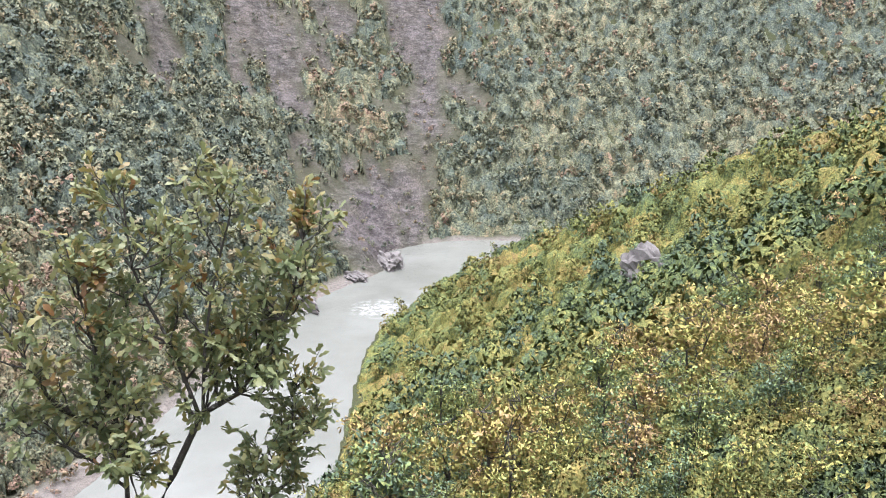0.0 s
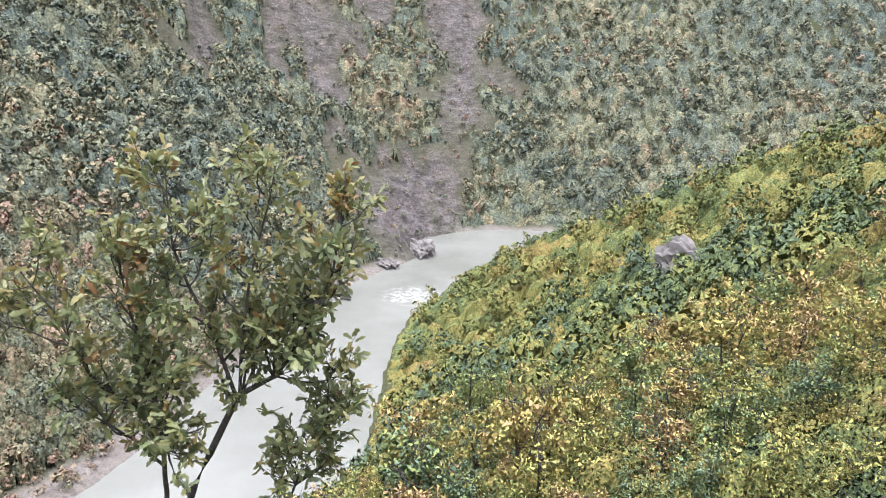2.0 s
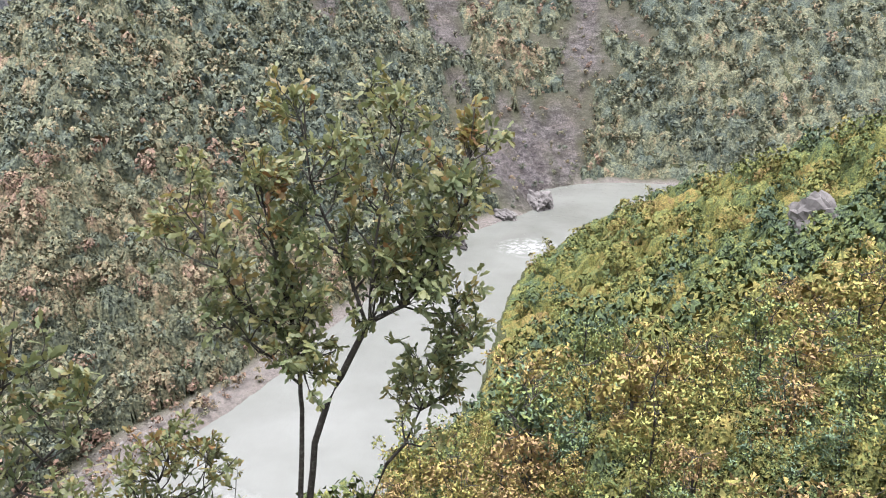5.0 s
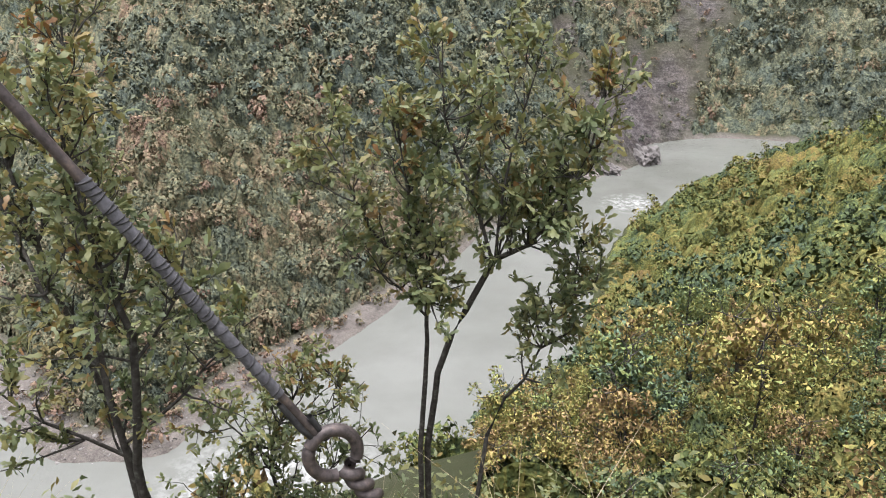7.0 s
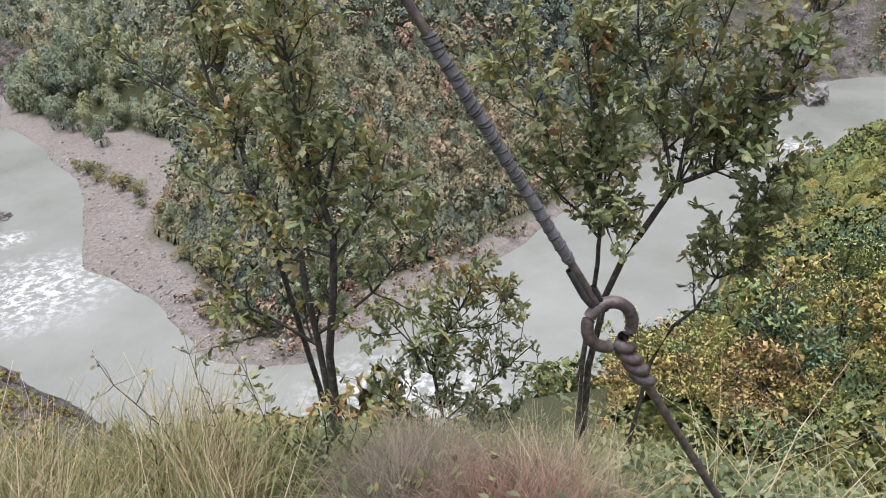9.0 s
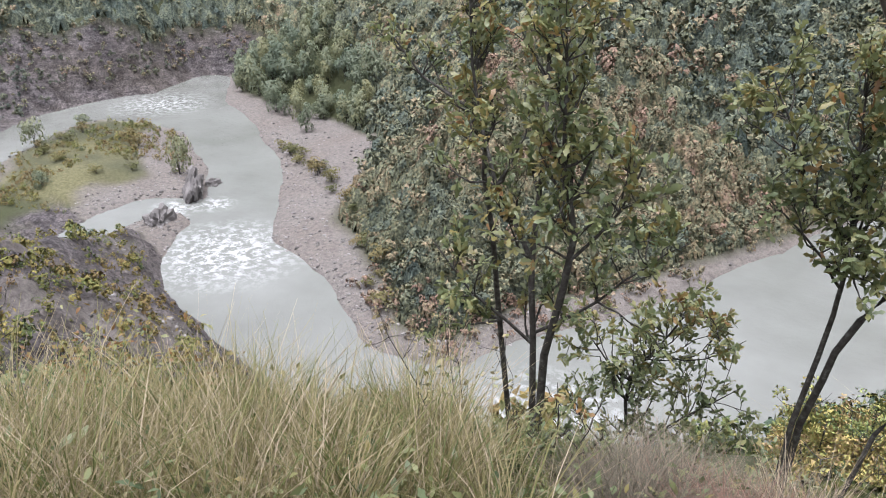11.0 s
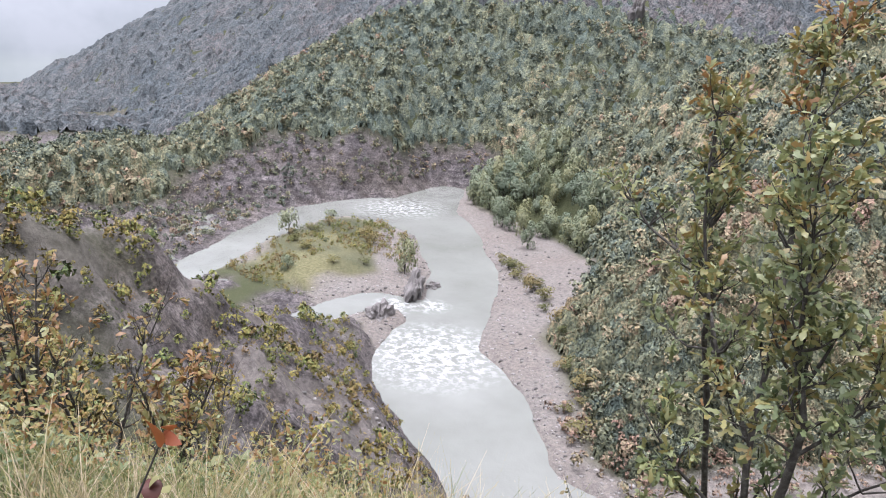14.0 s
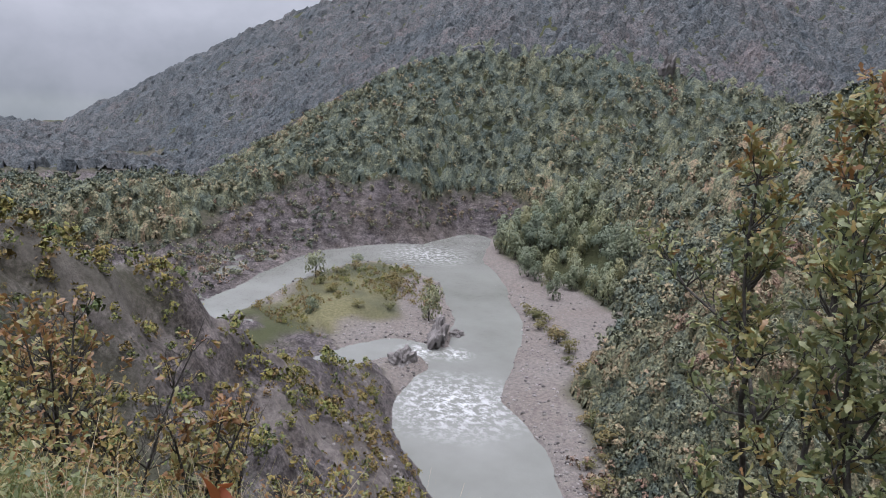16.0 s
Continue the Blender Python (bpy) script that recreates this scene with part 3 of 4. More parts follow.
def scatter(count, r0, r1, a0, a1, power=1.0):
    r = (r0 ** power + (r1 ** power - r0 ** power) * rng.random(count)) ** (1 / power)
    a = np.radians(rng.uniform(a0, a1, count))
    return np.stack([EYE_AT[0] + r * np.sin(a), EYE_AT[1] + r * np.cos(a)], 1)


def tint_of(xy, base, seed):
    return np.clip(base + 0.22 * fbm(xy[:, 0], xy[:, 1], 60, 3, seed) + rng.normal(0, 0.19, len(xy)), 0, 1)


def low_enough(xy, z, most):
    """Trees up to the height that can come into view from the brow."""
    return z < 80 + np.hypot(xy[:, 0], xy[:, 1]) * math.tan(radians(most))


def across(x, y, gr, ro, d, mo, isl):
    return (d > 2.5) & (gr < 0.3) & (ro < 0.34) & (isl <= 0) & (mo | (x < -250)) & ~((x < -222) & mo & (d < 46) & (y < 215))


def near_side(x, y, gr, ro, d, mo, isl):
    return ~mo & (d > 0.8) & (ro < 0.4) & (gr < 0.5)


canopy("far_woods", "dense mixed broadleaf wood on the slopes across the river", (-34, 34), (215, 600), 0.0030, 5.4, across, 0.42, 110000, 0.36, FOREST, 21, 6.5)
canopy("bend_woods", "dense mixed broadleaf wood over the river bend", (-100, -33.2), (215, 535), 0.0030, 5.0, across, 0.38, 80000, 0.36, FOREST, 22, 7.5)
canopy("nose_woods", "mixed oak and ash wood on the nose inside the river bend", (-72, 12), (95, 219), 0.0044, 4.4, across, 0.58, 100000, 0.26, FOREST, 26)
canopy("distant_woods", "dark green wood covering the distant mountains, greyed with painted haze", (-104, -33.2), (520, 1000), 0.0040, 6.4, lambda x, y, gr, ro, d, mo, isl: ro < 0.4, 0.42, 50000, 0.5, HAZED_LEAVES, 27, 8)
canopy("distant_woods", "dark green wood covering the far mountainside, greyed with painted haze", (-34, 34), (600, 900), 0.0040, 6.4, lambda x, y, gr, ro, d, mo, isl: ro < 0.4, 0.42, 25000, 0.5, HAZED_LEAVES, 28, 7)
# Taller crowns standing out of the closed canopy.
for name, label, count, sector, reach, mask, most, radius, shapes, tint, mat in (
        ("wood_crowns", "rounded tree crowns across the river", 8500, (-34, 34), (215, 600), across, 6.5, (1.7, 3.0), [crown_shape(42, 0.27, 600 + s, corners=3, lumps=5) for s in range(6)], 0.42, FOREST),
        ("bend_crowns", "rounded tree crowns over the river bend", 5500, (-100, -34), (215, 520), across, 7.5, (1.6, 2.8), [crown_shape(42, 0.27, 610 + s, corners=3, lumps=5) for s in range(6)], 0.36, FOREST),
        ("nose_crowns", "rounded oak crowns on the wooded nose", 1100, (-72, 12), (97, 217), across, 8, (1.5, 2.6), [crown_shape(110, 0.18, 620 + s, corners=3, lumps=8) for s in range(6)], 0.56, FOREST),
        ("slope_crowns", "yellowing tree crowns on the near slope", 1500, (-28, 44), (74, 340), near_side, 8, (1.5, 3.0), [crown_shape(130, 0.17, 630 + s, corners=3, lumps=9) for s in range(6)], 0.40, SLOPE)):
    xy = scatter(count, reach[0], reach[1], sector[0], sector[1], 1.45)
    z, gr, ro, dr, d, mo, isl = land(xy[:, 0], xy[:, 1])
    stand = mask(xy[:, 0], xy[:, 1], gr, ro, d, mo.astype(bool), isl) & low_enough(xy, z, most) & (d > 5)
    woods(name, label, xy[stand], z[stand] + 0.7, rng.uniform(radius[0], radius[1], stand.sum()), tint_of(xy[stand], tint, 33), shapes, mat)
SCRUB_SHAPES = [crown_shape(46, 0.24, s, corners=3, lumps=5) for s in range(8)]
xy = np.concatenate([scatter(9000, 215, 600, -34, 34, 1.5), scatter(14000, 215, 520, -100, -34, 1.4), scatter(1500, 95, 222, -72, 12, 1.5)])
z, gr, ro, dr, d, mo, isl = land(xy[:, 0], xy[:, 1])
rocky = (d > 4) & (ro >= 0.25) & (isl <= 0) & (mo | (xy[:, 0] < -240)) & low_enough(xy, z, 7.5) & (rng.random(len(d)) < np.where((ro > 0.6) & mo, 0.35, 0.8))
woods("cliff_scrub", "low scrub clinging to the shale cliffs and slides", xy[rocky], z[rocky] - 0.5, rng.uniform(0.6, 1.9, rocky.sum()), tint_of(xy[rocky], 0.58, 25), SCRUB_SHAPES, FOREST)
xy = np.concatenate([scatter(5200, 95, 260, -62, 4, 1.5)])
z, gr, ro, dr, d, mo, isl = land(xy[:, 0], xy[:, 1])
toe = mo.astype(bool) & (d > 1.5) & (d < 16) & (xy[:, 0] > -122) & (rng.random(len(d)) < np.where(gr > 0.4, 0.45, 0.9))
woods("bank_scrub", "rust-brown and olive scrub along the foot of the wooded nose", xy[toe], z[toe] - 0.3, rng.uniform(0.6, 1.7, toe.sum()), tint_of(xy[toe], 0.8, 29), SCRUB_SHAPES, FOREST)

# Hills at the end of the valley, far beyond the rest, haze painted as glow.
HAZE, nt, b = material("painted_haze_glow", 1.0, 0.0)
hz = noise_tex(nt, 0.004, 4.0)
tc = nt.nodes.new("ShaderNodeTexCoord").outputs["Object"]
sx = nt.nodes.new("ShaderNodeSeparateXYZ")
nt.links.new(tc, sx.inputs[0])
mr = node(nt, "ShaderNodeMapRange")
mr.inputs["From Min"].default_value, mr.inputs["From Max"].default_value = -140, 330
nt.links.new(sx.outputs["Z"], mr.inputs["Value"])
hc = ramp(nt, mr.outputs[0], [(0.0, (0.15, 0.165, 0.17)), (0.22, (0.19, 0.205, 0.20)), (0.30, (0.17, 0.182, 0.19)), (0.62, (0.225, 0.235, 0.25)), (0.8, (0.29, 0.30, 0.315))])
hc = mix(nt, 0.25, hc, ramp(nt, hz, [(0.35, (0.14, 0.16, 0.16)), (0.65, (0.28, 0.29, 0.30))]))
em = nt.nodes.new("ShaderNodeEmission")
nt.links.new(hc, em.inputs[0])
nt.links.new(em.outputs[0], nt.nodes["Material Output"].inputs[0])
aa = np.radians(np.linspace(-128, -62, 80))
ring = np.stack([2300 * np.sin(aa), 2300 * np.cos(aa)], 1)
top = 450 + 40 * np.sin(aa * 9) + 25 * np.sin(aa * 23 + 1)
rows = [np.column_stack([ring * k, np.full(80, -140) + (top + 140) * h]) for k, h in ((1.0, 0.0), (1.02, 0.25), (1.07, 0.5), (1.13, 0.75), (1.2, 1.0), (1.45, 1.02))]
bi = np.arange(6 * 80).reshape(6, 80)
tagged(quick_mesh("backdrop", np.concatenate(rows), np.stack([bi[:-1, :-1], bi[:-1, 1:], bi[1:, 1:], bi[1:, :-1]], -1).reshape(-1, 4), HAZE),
       "pale hills at the end of the valley, haze painted as glow", "distance", kind="structure")

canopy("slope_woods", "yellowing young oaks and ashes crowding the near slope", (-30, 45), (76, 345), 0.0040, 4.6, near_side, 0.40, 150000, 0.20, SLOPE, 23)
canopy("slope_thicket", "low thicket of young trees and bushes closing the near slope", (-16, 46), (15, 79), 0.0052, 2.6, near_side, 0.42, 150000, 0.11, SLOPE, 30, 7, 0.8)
xy = scatter(7500, 22, 190, -110, -35, 1.5)
z, gr, ro, dr, d, mo, isl = land(xy[:, 0], xy[:, 1])
keep = (~mo.astype(bool)) & (d > 3) & (isl <= 0) & (rng.random(len(d)) > ro * 0.4)
xy, z = xy[keep], z[keep]
woods("spur_scrub", "low scrub on the grey shale spur", xy, z - 0.4, 0.3 + 1.4 * rng.random(len(xy)) ** 2.2, tint_of(xy, 0.72, 24), [crown_shape(44, 0.21, 70 + s, corners=3, lumps=7) for s in range(5)], SLOPE)


# ---- trees with stems and limbs ----
def tube_arrays(points, radii, sides=6):
    """Corners and four-sided faces of a tapering limb."""
    p = np.array(points, float)
    n = len(p)
    tang = np.gradient(p, axis=0)
    tang /= np.linalg.norm(tang, axis=1)[:, None] + 1e-9
    ref = np.where(np.abs(tang[:, 2:3]) > 0.9, (1.0, 0, 0), (0, 0, 1.0))
    u = np.cross(tang, ref)
    u /= np.linalg.norm(u, axis=1)[:, None] + 1e-9
    v = np.cross(tang, u)
    a = np.arange(sides) * 2 * np.pi / sides
    ring = p[:, None] + np.array(radii)[:, None, None] * (np.cos(a)[None, :, None] * u[:, None] + np.sin(a)[None, :, None] * v[:, None])
    i = np.arange(n * sides).reshape(n, sides)
    j = np.roll(i, -1, 1)
    return ring.reshape(-1, 3), np.stack([i[:-1], j[:-1], j[1:], i[1:]], -1).reshape(-1, 4)


def join_arrays(pieces):
    vs, fs, k = [], [], 0
    for v, f in pieces:
        vs.append(v)
        fs.append(f + k)
        k += len(v)
    return np.concatenate(vs), np.concatenate(fs)


def limb(g, start, direction, length, wander=0.25, steps=5, lift=0.15):
    pts, d_ = [np.array(start)], np.array(direction) / np.linalg.norm(direction)
    for _ in range(steps):
        d_ = d_ + g.normal(size=3) * wander + (0, 0, lift)
        d_ /= np.linalg.norm(d_)
        pts.append(pts[-1] + d_ * length / steps)
    return np.array(pts)


LEAF_T = np.array([0.0, 0.3, 0.48, 0.75, 1.0])
LEAF_W = np.array([0.02, 0.17, 0.11, 0.22, 0.03])


def leaves_arrays(g, anchors, dirs, length, spread=0.9, t_=LEAF_T, w_=LEAF_W):
    """Lobed leaves, each a bent strip from its anchor."""
    n = len(anchors)
    d_ = dirs + spread * g.normal(size=(n, 3)) + (0, 0, -0.15)
    d_ /= np.linalg.norm(d_, axis=1)[:, None]
    side = np.cross(d_, g.normal(size=(n, 3)) * 0.7 + (0, 0, 1.0))
    side /= np.linalg.norm(side, axis=1)[:, None] + 1e-9
    up = np.cross(side, d_)
    L = length * g.uniform(0.6, 1.2, (n, 1))
    rows = []
    curl = g.uniform(-0.1, 0.4, (n, 1))
    for t, w in zip(t_, w_):
        mid = anchors + d_ * L * t - up * L * curl * t * t
        rows.append(np.stack([mid - side * L * w + up * L * w * 0.3, mid + side * L * w + up * L * w * 0.3], 1))
    v = np.stack(rows, 1).reshape(n, -1, 3)
    k = len(t_)
    base = np.array([[2 * i, 2 * i + 1, 2 * i + 3, 2 * i + 2] for i in range(k - 1)])
    f = (np.arange(n) * 2 * k)[:, None, None] + base[None]
    return v.reshape(-1, 3), f.reshape(-1, 4)


def leafy_tree(name, label, category, stems, seed, leaf=0.10, twigs=4, per_twig=9, reach=0.75, tint=0.45, bare=0.0, mat=None, first=0.3, group=""):
    """stems: lines of x, y, z, radius. Side branches grow from them, twigs from those, leaves from the twigs."""
    g = np.random.default_rng(seed)
    stems = [spline(s_, 0.25) if len(s_) > 2 else np.array(s_, float) for s_ in stems]
    origin = stems[0][0, :3].copy()
    root = new(name)
    root.location = origin
    tagged(root, label, category, group)
    branches, anchors, dirs, tints = [], [], [], []
    for k, s_ in enumerate(stems):
        v, f = tube_arrays(s_[:, :3] - origin + g.normal(size=(len(s_), 3)) * 0.009, s_[:, 3] * 0.76, 8)
        quick_mesh("trunk" if k == 0 else "limb", v, f, BARK, parent=root)
        n = len(s_)
        seg = np.linalg.norm(np.diff(s_[:, :3], axis=0), axis=1).sum()
        grounded = k == 0 or s_[0, 2] < origin[2] + 0.8
        count = max(3, int(seg * 8.5 * (1.15 - first if grounded else 1.0)))
        for q in range(count):
            t = first + (1 - first) * (q + g.random()) / count
            if not grounded:
                t = 0.08 + 0.92 * (q + g.random()) / count
            i = min(n - 2, int(t * (n - 1)))
            p, r = s_[i, :3], s_[i, 3]
            along = s_[i + 1, :3] - s_[i, :3]
            along /= np.linalg.norm(along) + 1e-9
            out = g.normal(size=3) * (1, 1, 0.35)
            b_ = limb(g, p, out / np.linalg.norm(out) + 0.55 * along + (0, 0, 0.2), reach * g.uniform(0.45, 1.1) * (1.15 - 0.55 * t), 0.22)
            branches.append(tube_arrays(b_ - origin, np.linspace(min(r * 0.6, 0.016), 0.004, len(b_)), 5))
            hue = g.normal(0, 0.16)
            for w in range(twigs):
                m = g.uniform(0.35, 1.0) if w else 1.0
                at = b_[min(len(b_) - 1, int(m * (len(b_) - 1)))]
                way = (b_[-1] - b_[0]) / np.linalg.norm(b_[-1] - b_[0])
                tw = limb(g, at, way + g.normal(size=3) * 0.7, reach * g.uniform(0.16, 0.36), 0.25, 3, 0.2)
                branches.append(tube_arrays(tw - origin, np.linspace(0.005, 0.002, len(tw)), 3))
                if g.random() < bare:
                    continue
                c = g.integers(max(2, per_twig - 4), per_twig + 5)
                j = np.minimum(len(tw) - 1, (g.random(c) ** 0.4 * len(tw)).astype(int))
                anchors.append(tw[j] + g.normal(size=(c, 3)) * 0.012 - origin)
                dirs.append(np.repeat((tw[-1] - tw[0])[None], c, 0) / np.linalg.norm(tw[-1] - tw[0]))
                top = (tw[-1][2] - origin[2]) / max(1e-3, max(x_[:, 2].max() for x_ in stems) - origin[2])
                tints.append(np.full(c, tint + hue * 0.7 + 0.22 * max(0.0, top - 0.72) / 0.28 + g.normal(0, 0.05)))
    v, f = join_arrays(branches)
    tagged(quick_mesh("branching", v, f, BARK, parent=root), kind="stuff")
    if anchors:
        anchors, dirs, tints = np.concatenate(anchors), np.concatenate(dirs), np.concatenate(tints)
        v, f = leaves_arrays(g, anchors, dirs, leaf)
        tagged(quick_mesh("foliage", v, f, mat or OAK, np.repeat(tints, len(LEAF_T) - 1), parent=root), kind="stuff")
    return root


leafy_tree("oak_tree", "young many-stemmed downy oak, dull green leaves yellowing at the top", "tree", [
    [(-2.72, 5.72, 72.3, 0.052), (-2.66, 5.78, 75.0, 0.046), (-2.55, 5.82, 75.85, 0.042), (-2.30, 5.93, 76.5, 0.042), (-2.03, 6.02, 77.0, 0.038),
     (-1.73, 6.12, 77.15, 0.028), (-1.46, 6.20, 77.55, 0.020), (-1.22, 6.30, 78.05, 0.014), (-1.10, 6.35, 78.9, 0.006)],
    [(-2.05, 6.01, 76.95, 0.026), (-2.23, 5.95, 77.7, 0.019), (-2.42, 5.87, 78.35, 0.014), (-2.42, 5.85, 79.0, 0.006)],
    [(-2.80, 5.62, 72.3, 0.044), (-2.72, 5.72, 75.0, 0.038), (-2.64, 5.77, 76.2, 0.030), (-2.63, 5.77, 76.48, 0.028), (-2.65, 5.80, 76.95, 0.024), (-2.74, 5.76, 77.7, 0.016), (-2.86, 5.73, 78.6, 0.006)],
    [(-2.68, 5.78, 76.6, 0.016), (-3.0, 5.62, 76.95, 0.012), (-3.35, 5.5, 77.25, 0.006)],
    [(-2.66, 5.80, 76.9, 0.022), (-3.10, 5.65, 77.35, 0.017), (-3.30, 5.58, 77.9, 0.012), (-3.52, 5.50, 78.35, 0.006)],
    [(-2.40, 5.80, 72.3, 0.040), (-2.10, 5.95, 75.1, 0.028), (-1.75, 6.10, 75.75, 0.020), (-1.45, 6.20, 76.4, 0.014), (-1.15, 6.30, 76.85, 0.006)],
    [(-2.02, 6.02, 77.0, 0.022), (-1.95, 6.05, 77.7, 0.016), (-1.78, 6.10, 78.4, 0.011), (-1.6, 6.12, 79.05, 0.005)],
    [(-1.75, 6.12, 77.15, 0.014), (-1.45, 6.22, 77.05, 0.010), (-1.10, 6.30, 77.15, 0.005)],
], 3, leaf=0.105, per_twig=10, twigs=5, reach=0.68, tint=0.47, first=0.58)
leafy_tree("oak_tree", "slender downy oak with dark stems and sparse yellow-green leaves", "tree", [
    [(-3.92, 3.22, 74.3, 0.050), (-3.875, 3.24, 76.35, 0.042), (-3.73, 3.28, 77.39, 0.032), (-3.82, 3.23, 77.9, 0.022), (-3.85, 3.20, 78.6, 0.012), (-3.88, 3.2, 79.1, 0.005)],
    [(-3.93, 3.28, 74.6, 0.040), (-4.10, 3.36, 76.4, 0.034), (-4.23, 3.43, 77.13, 0.030), (-4.36, 3.70, 77.9, 0.022), (-4.60, 4.0, 78.7, 0.015), (-4.88, 4.42, 79.5, 0.008), (-4.93, 4.5, 79.85, 0.004)],
    [(-4.22, 3.43, 77.0, 0.026), (-4.62, 3.45, 77.5, 0.022), (-5.0, 3.63, 77.96, 0.018), (-5.08, 3.60, 78.8, 0.012), (-5.03, 3.6, 79.5, 0.004)],
    [(-4.12, 3.36, 76.4, 0.020), (-3.7, 3.62, 76.75, 0.015), (-3.42, 3.8, 77.1, 0.009), (-3.2, 3.95, 77.3, 0.005)],
    [(-3.75, 3.28, 77.2, 0.018), (-3.5, 3.45, 77.6, 0.013), (-3.35, 3.55, 78.1, 0.006)],
    [(-4.1, 3.36, 76.3, 0.02), (-4.5, 3.1, 76.7, 0.014), (-4.8, 2.95, 77.1, 0.006)],
], 5, leaf=0.088, per_twig=9, twigs=5, reach=0.55, tint=0.56, first=0.45)
leafy_tree("oak_shrub", "small bright green oak shrub with a crooked dark stem", "shrub", [
    [(-4.15, 5.45, 72.0, 0.035), (-4.25, 5.36, 74.2, 0.028), (-4.27, 5.34, 74.9, 0.022), (-4.0, 5.45, 75.5, 0.012), (-3.8, 5.5, 75.9, 0.006)],
    [(-4.26, 5.35, 74.7, 0.018), (-4.6, 5.2, 75.2, 0.012), (-4.9, 5.1, 75.5, 0.006)],
    [(-4.2, 5.4, 74.0, 0.016), (-3.7, 5.6, 74.6, 0.012), (-3.3, 5.75, 75.1, 0.006)],
    [(-4.2, 5.4, 73.6, 0.016), (-4.5, 5.0, 74.3, 0.012), (-4.6, 4.7, 74.8, 0.006)],
    [(-4.15, 5.45, 73.2, 0.02), (-3.6, 5.2, 74.0, 0.014), (-3.2, 5.0, 74.6, 0.006)],
    [(-4.0, 5.45, 75.3, 0.012), (-3.6, 5.55, 75.4, 0.009), (-3.3, 5.7, 75.7, 0.005)],
], 9, leaf=0.09, per_twig=12, reach=0.72, tint=0.42, first=0.25)
leafy_tree("oak_tree", "tall oak at the edge with dark twisted limbs and thin foliage", "tree", [
    [(-5.6, 5.2, 72.0, 0.05), (-5.6, 4.7, 75.5, 0.04), (-5.42, 4.2, 77.2, 0.032), (-5.35, 4.07, 77.83, 0.026), (-5.6, 4.2, 78.6, 0.018), (-5.7, 4.25, 79.4, 0.006)],
    [(-5.36, 4.08, 77.8, 0.02), (-5.95, 3.9, 78.1, 0.014), (-6.3, 3.8, 78.5, 0.006)],
], 12, leaf=0.085, per_twig=5, reach=0.5, tint=0.5, first=0.5)


def polar(az, r, dz=0.0):
    x, y = EYE_AT[0] + r * math.sin(radians(az)), EYE_AT[1] + r * math.cos(radians(az))
    return x, y, float(land([x], [y])[0][0]) + dz


# Half-bare shrubs on the slope beside the spur.
for k, (az, r, h, bare, tint) in enumerate([(-85, 11.5, 2.7, 0.8, 0.75), (-92.5, 10.0, 3.0, 0.8, 0.8), (-79, 12.5, 2.2, 0.55, 0.7), (-97, 8.5, 2.4, 0.5, 0.85), (-88.5, 7.5, 1.6, 0.3, 0.8),
                                            (-74, 11, 1.6, 0.3, 0.5), (-70, 13, 1.5, 0.2, 0.45), (-101, 12, 3.0, 0.5, 0.6)]):
    x, y, z = polar(az, r, -0.1)
    g = np.random.default_rng(90 + k)
    stems = []
    for q in range(3):
        a, sp = g.uniform(0, 6.28), g.uniform(0.3, 0.6) * h * 0.6
        dx, dy = sp * math.cos(a), sp * math.sin(a)
        stems.append([(x, y, z, 0.035), (x + dx * 0.25, y + dy * 0.25, z + h * 0.35, 0.026), (x + dx * 0.6, y + dy * 0.6, z + h * 0.7, 0.016), (x + dx, y + dy, z + h, 0.006)])
    leafy_tree("shrub", "half-bare shrub with dark twigs and a few yellow leaves", "shrub", stems, 200 + k, leaf=0.10, per_twig=7, reach=0.26 * h, tint=tint, bare=bare, first=0.35, group="shrubs on the slope")


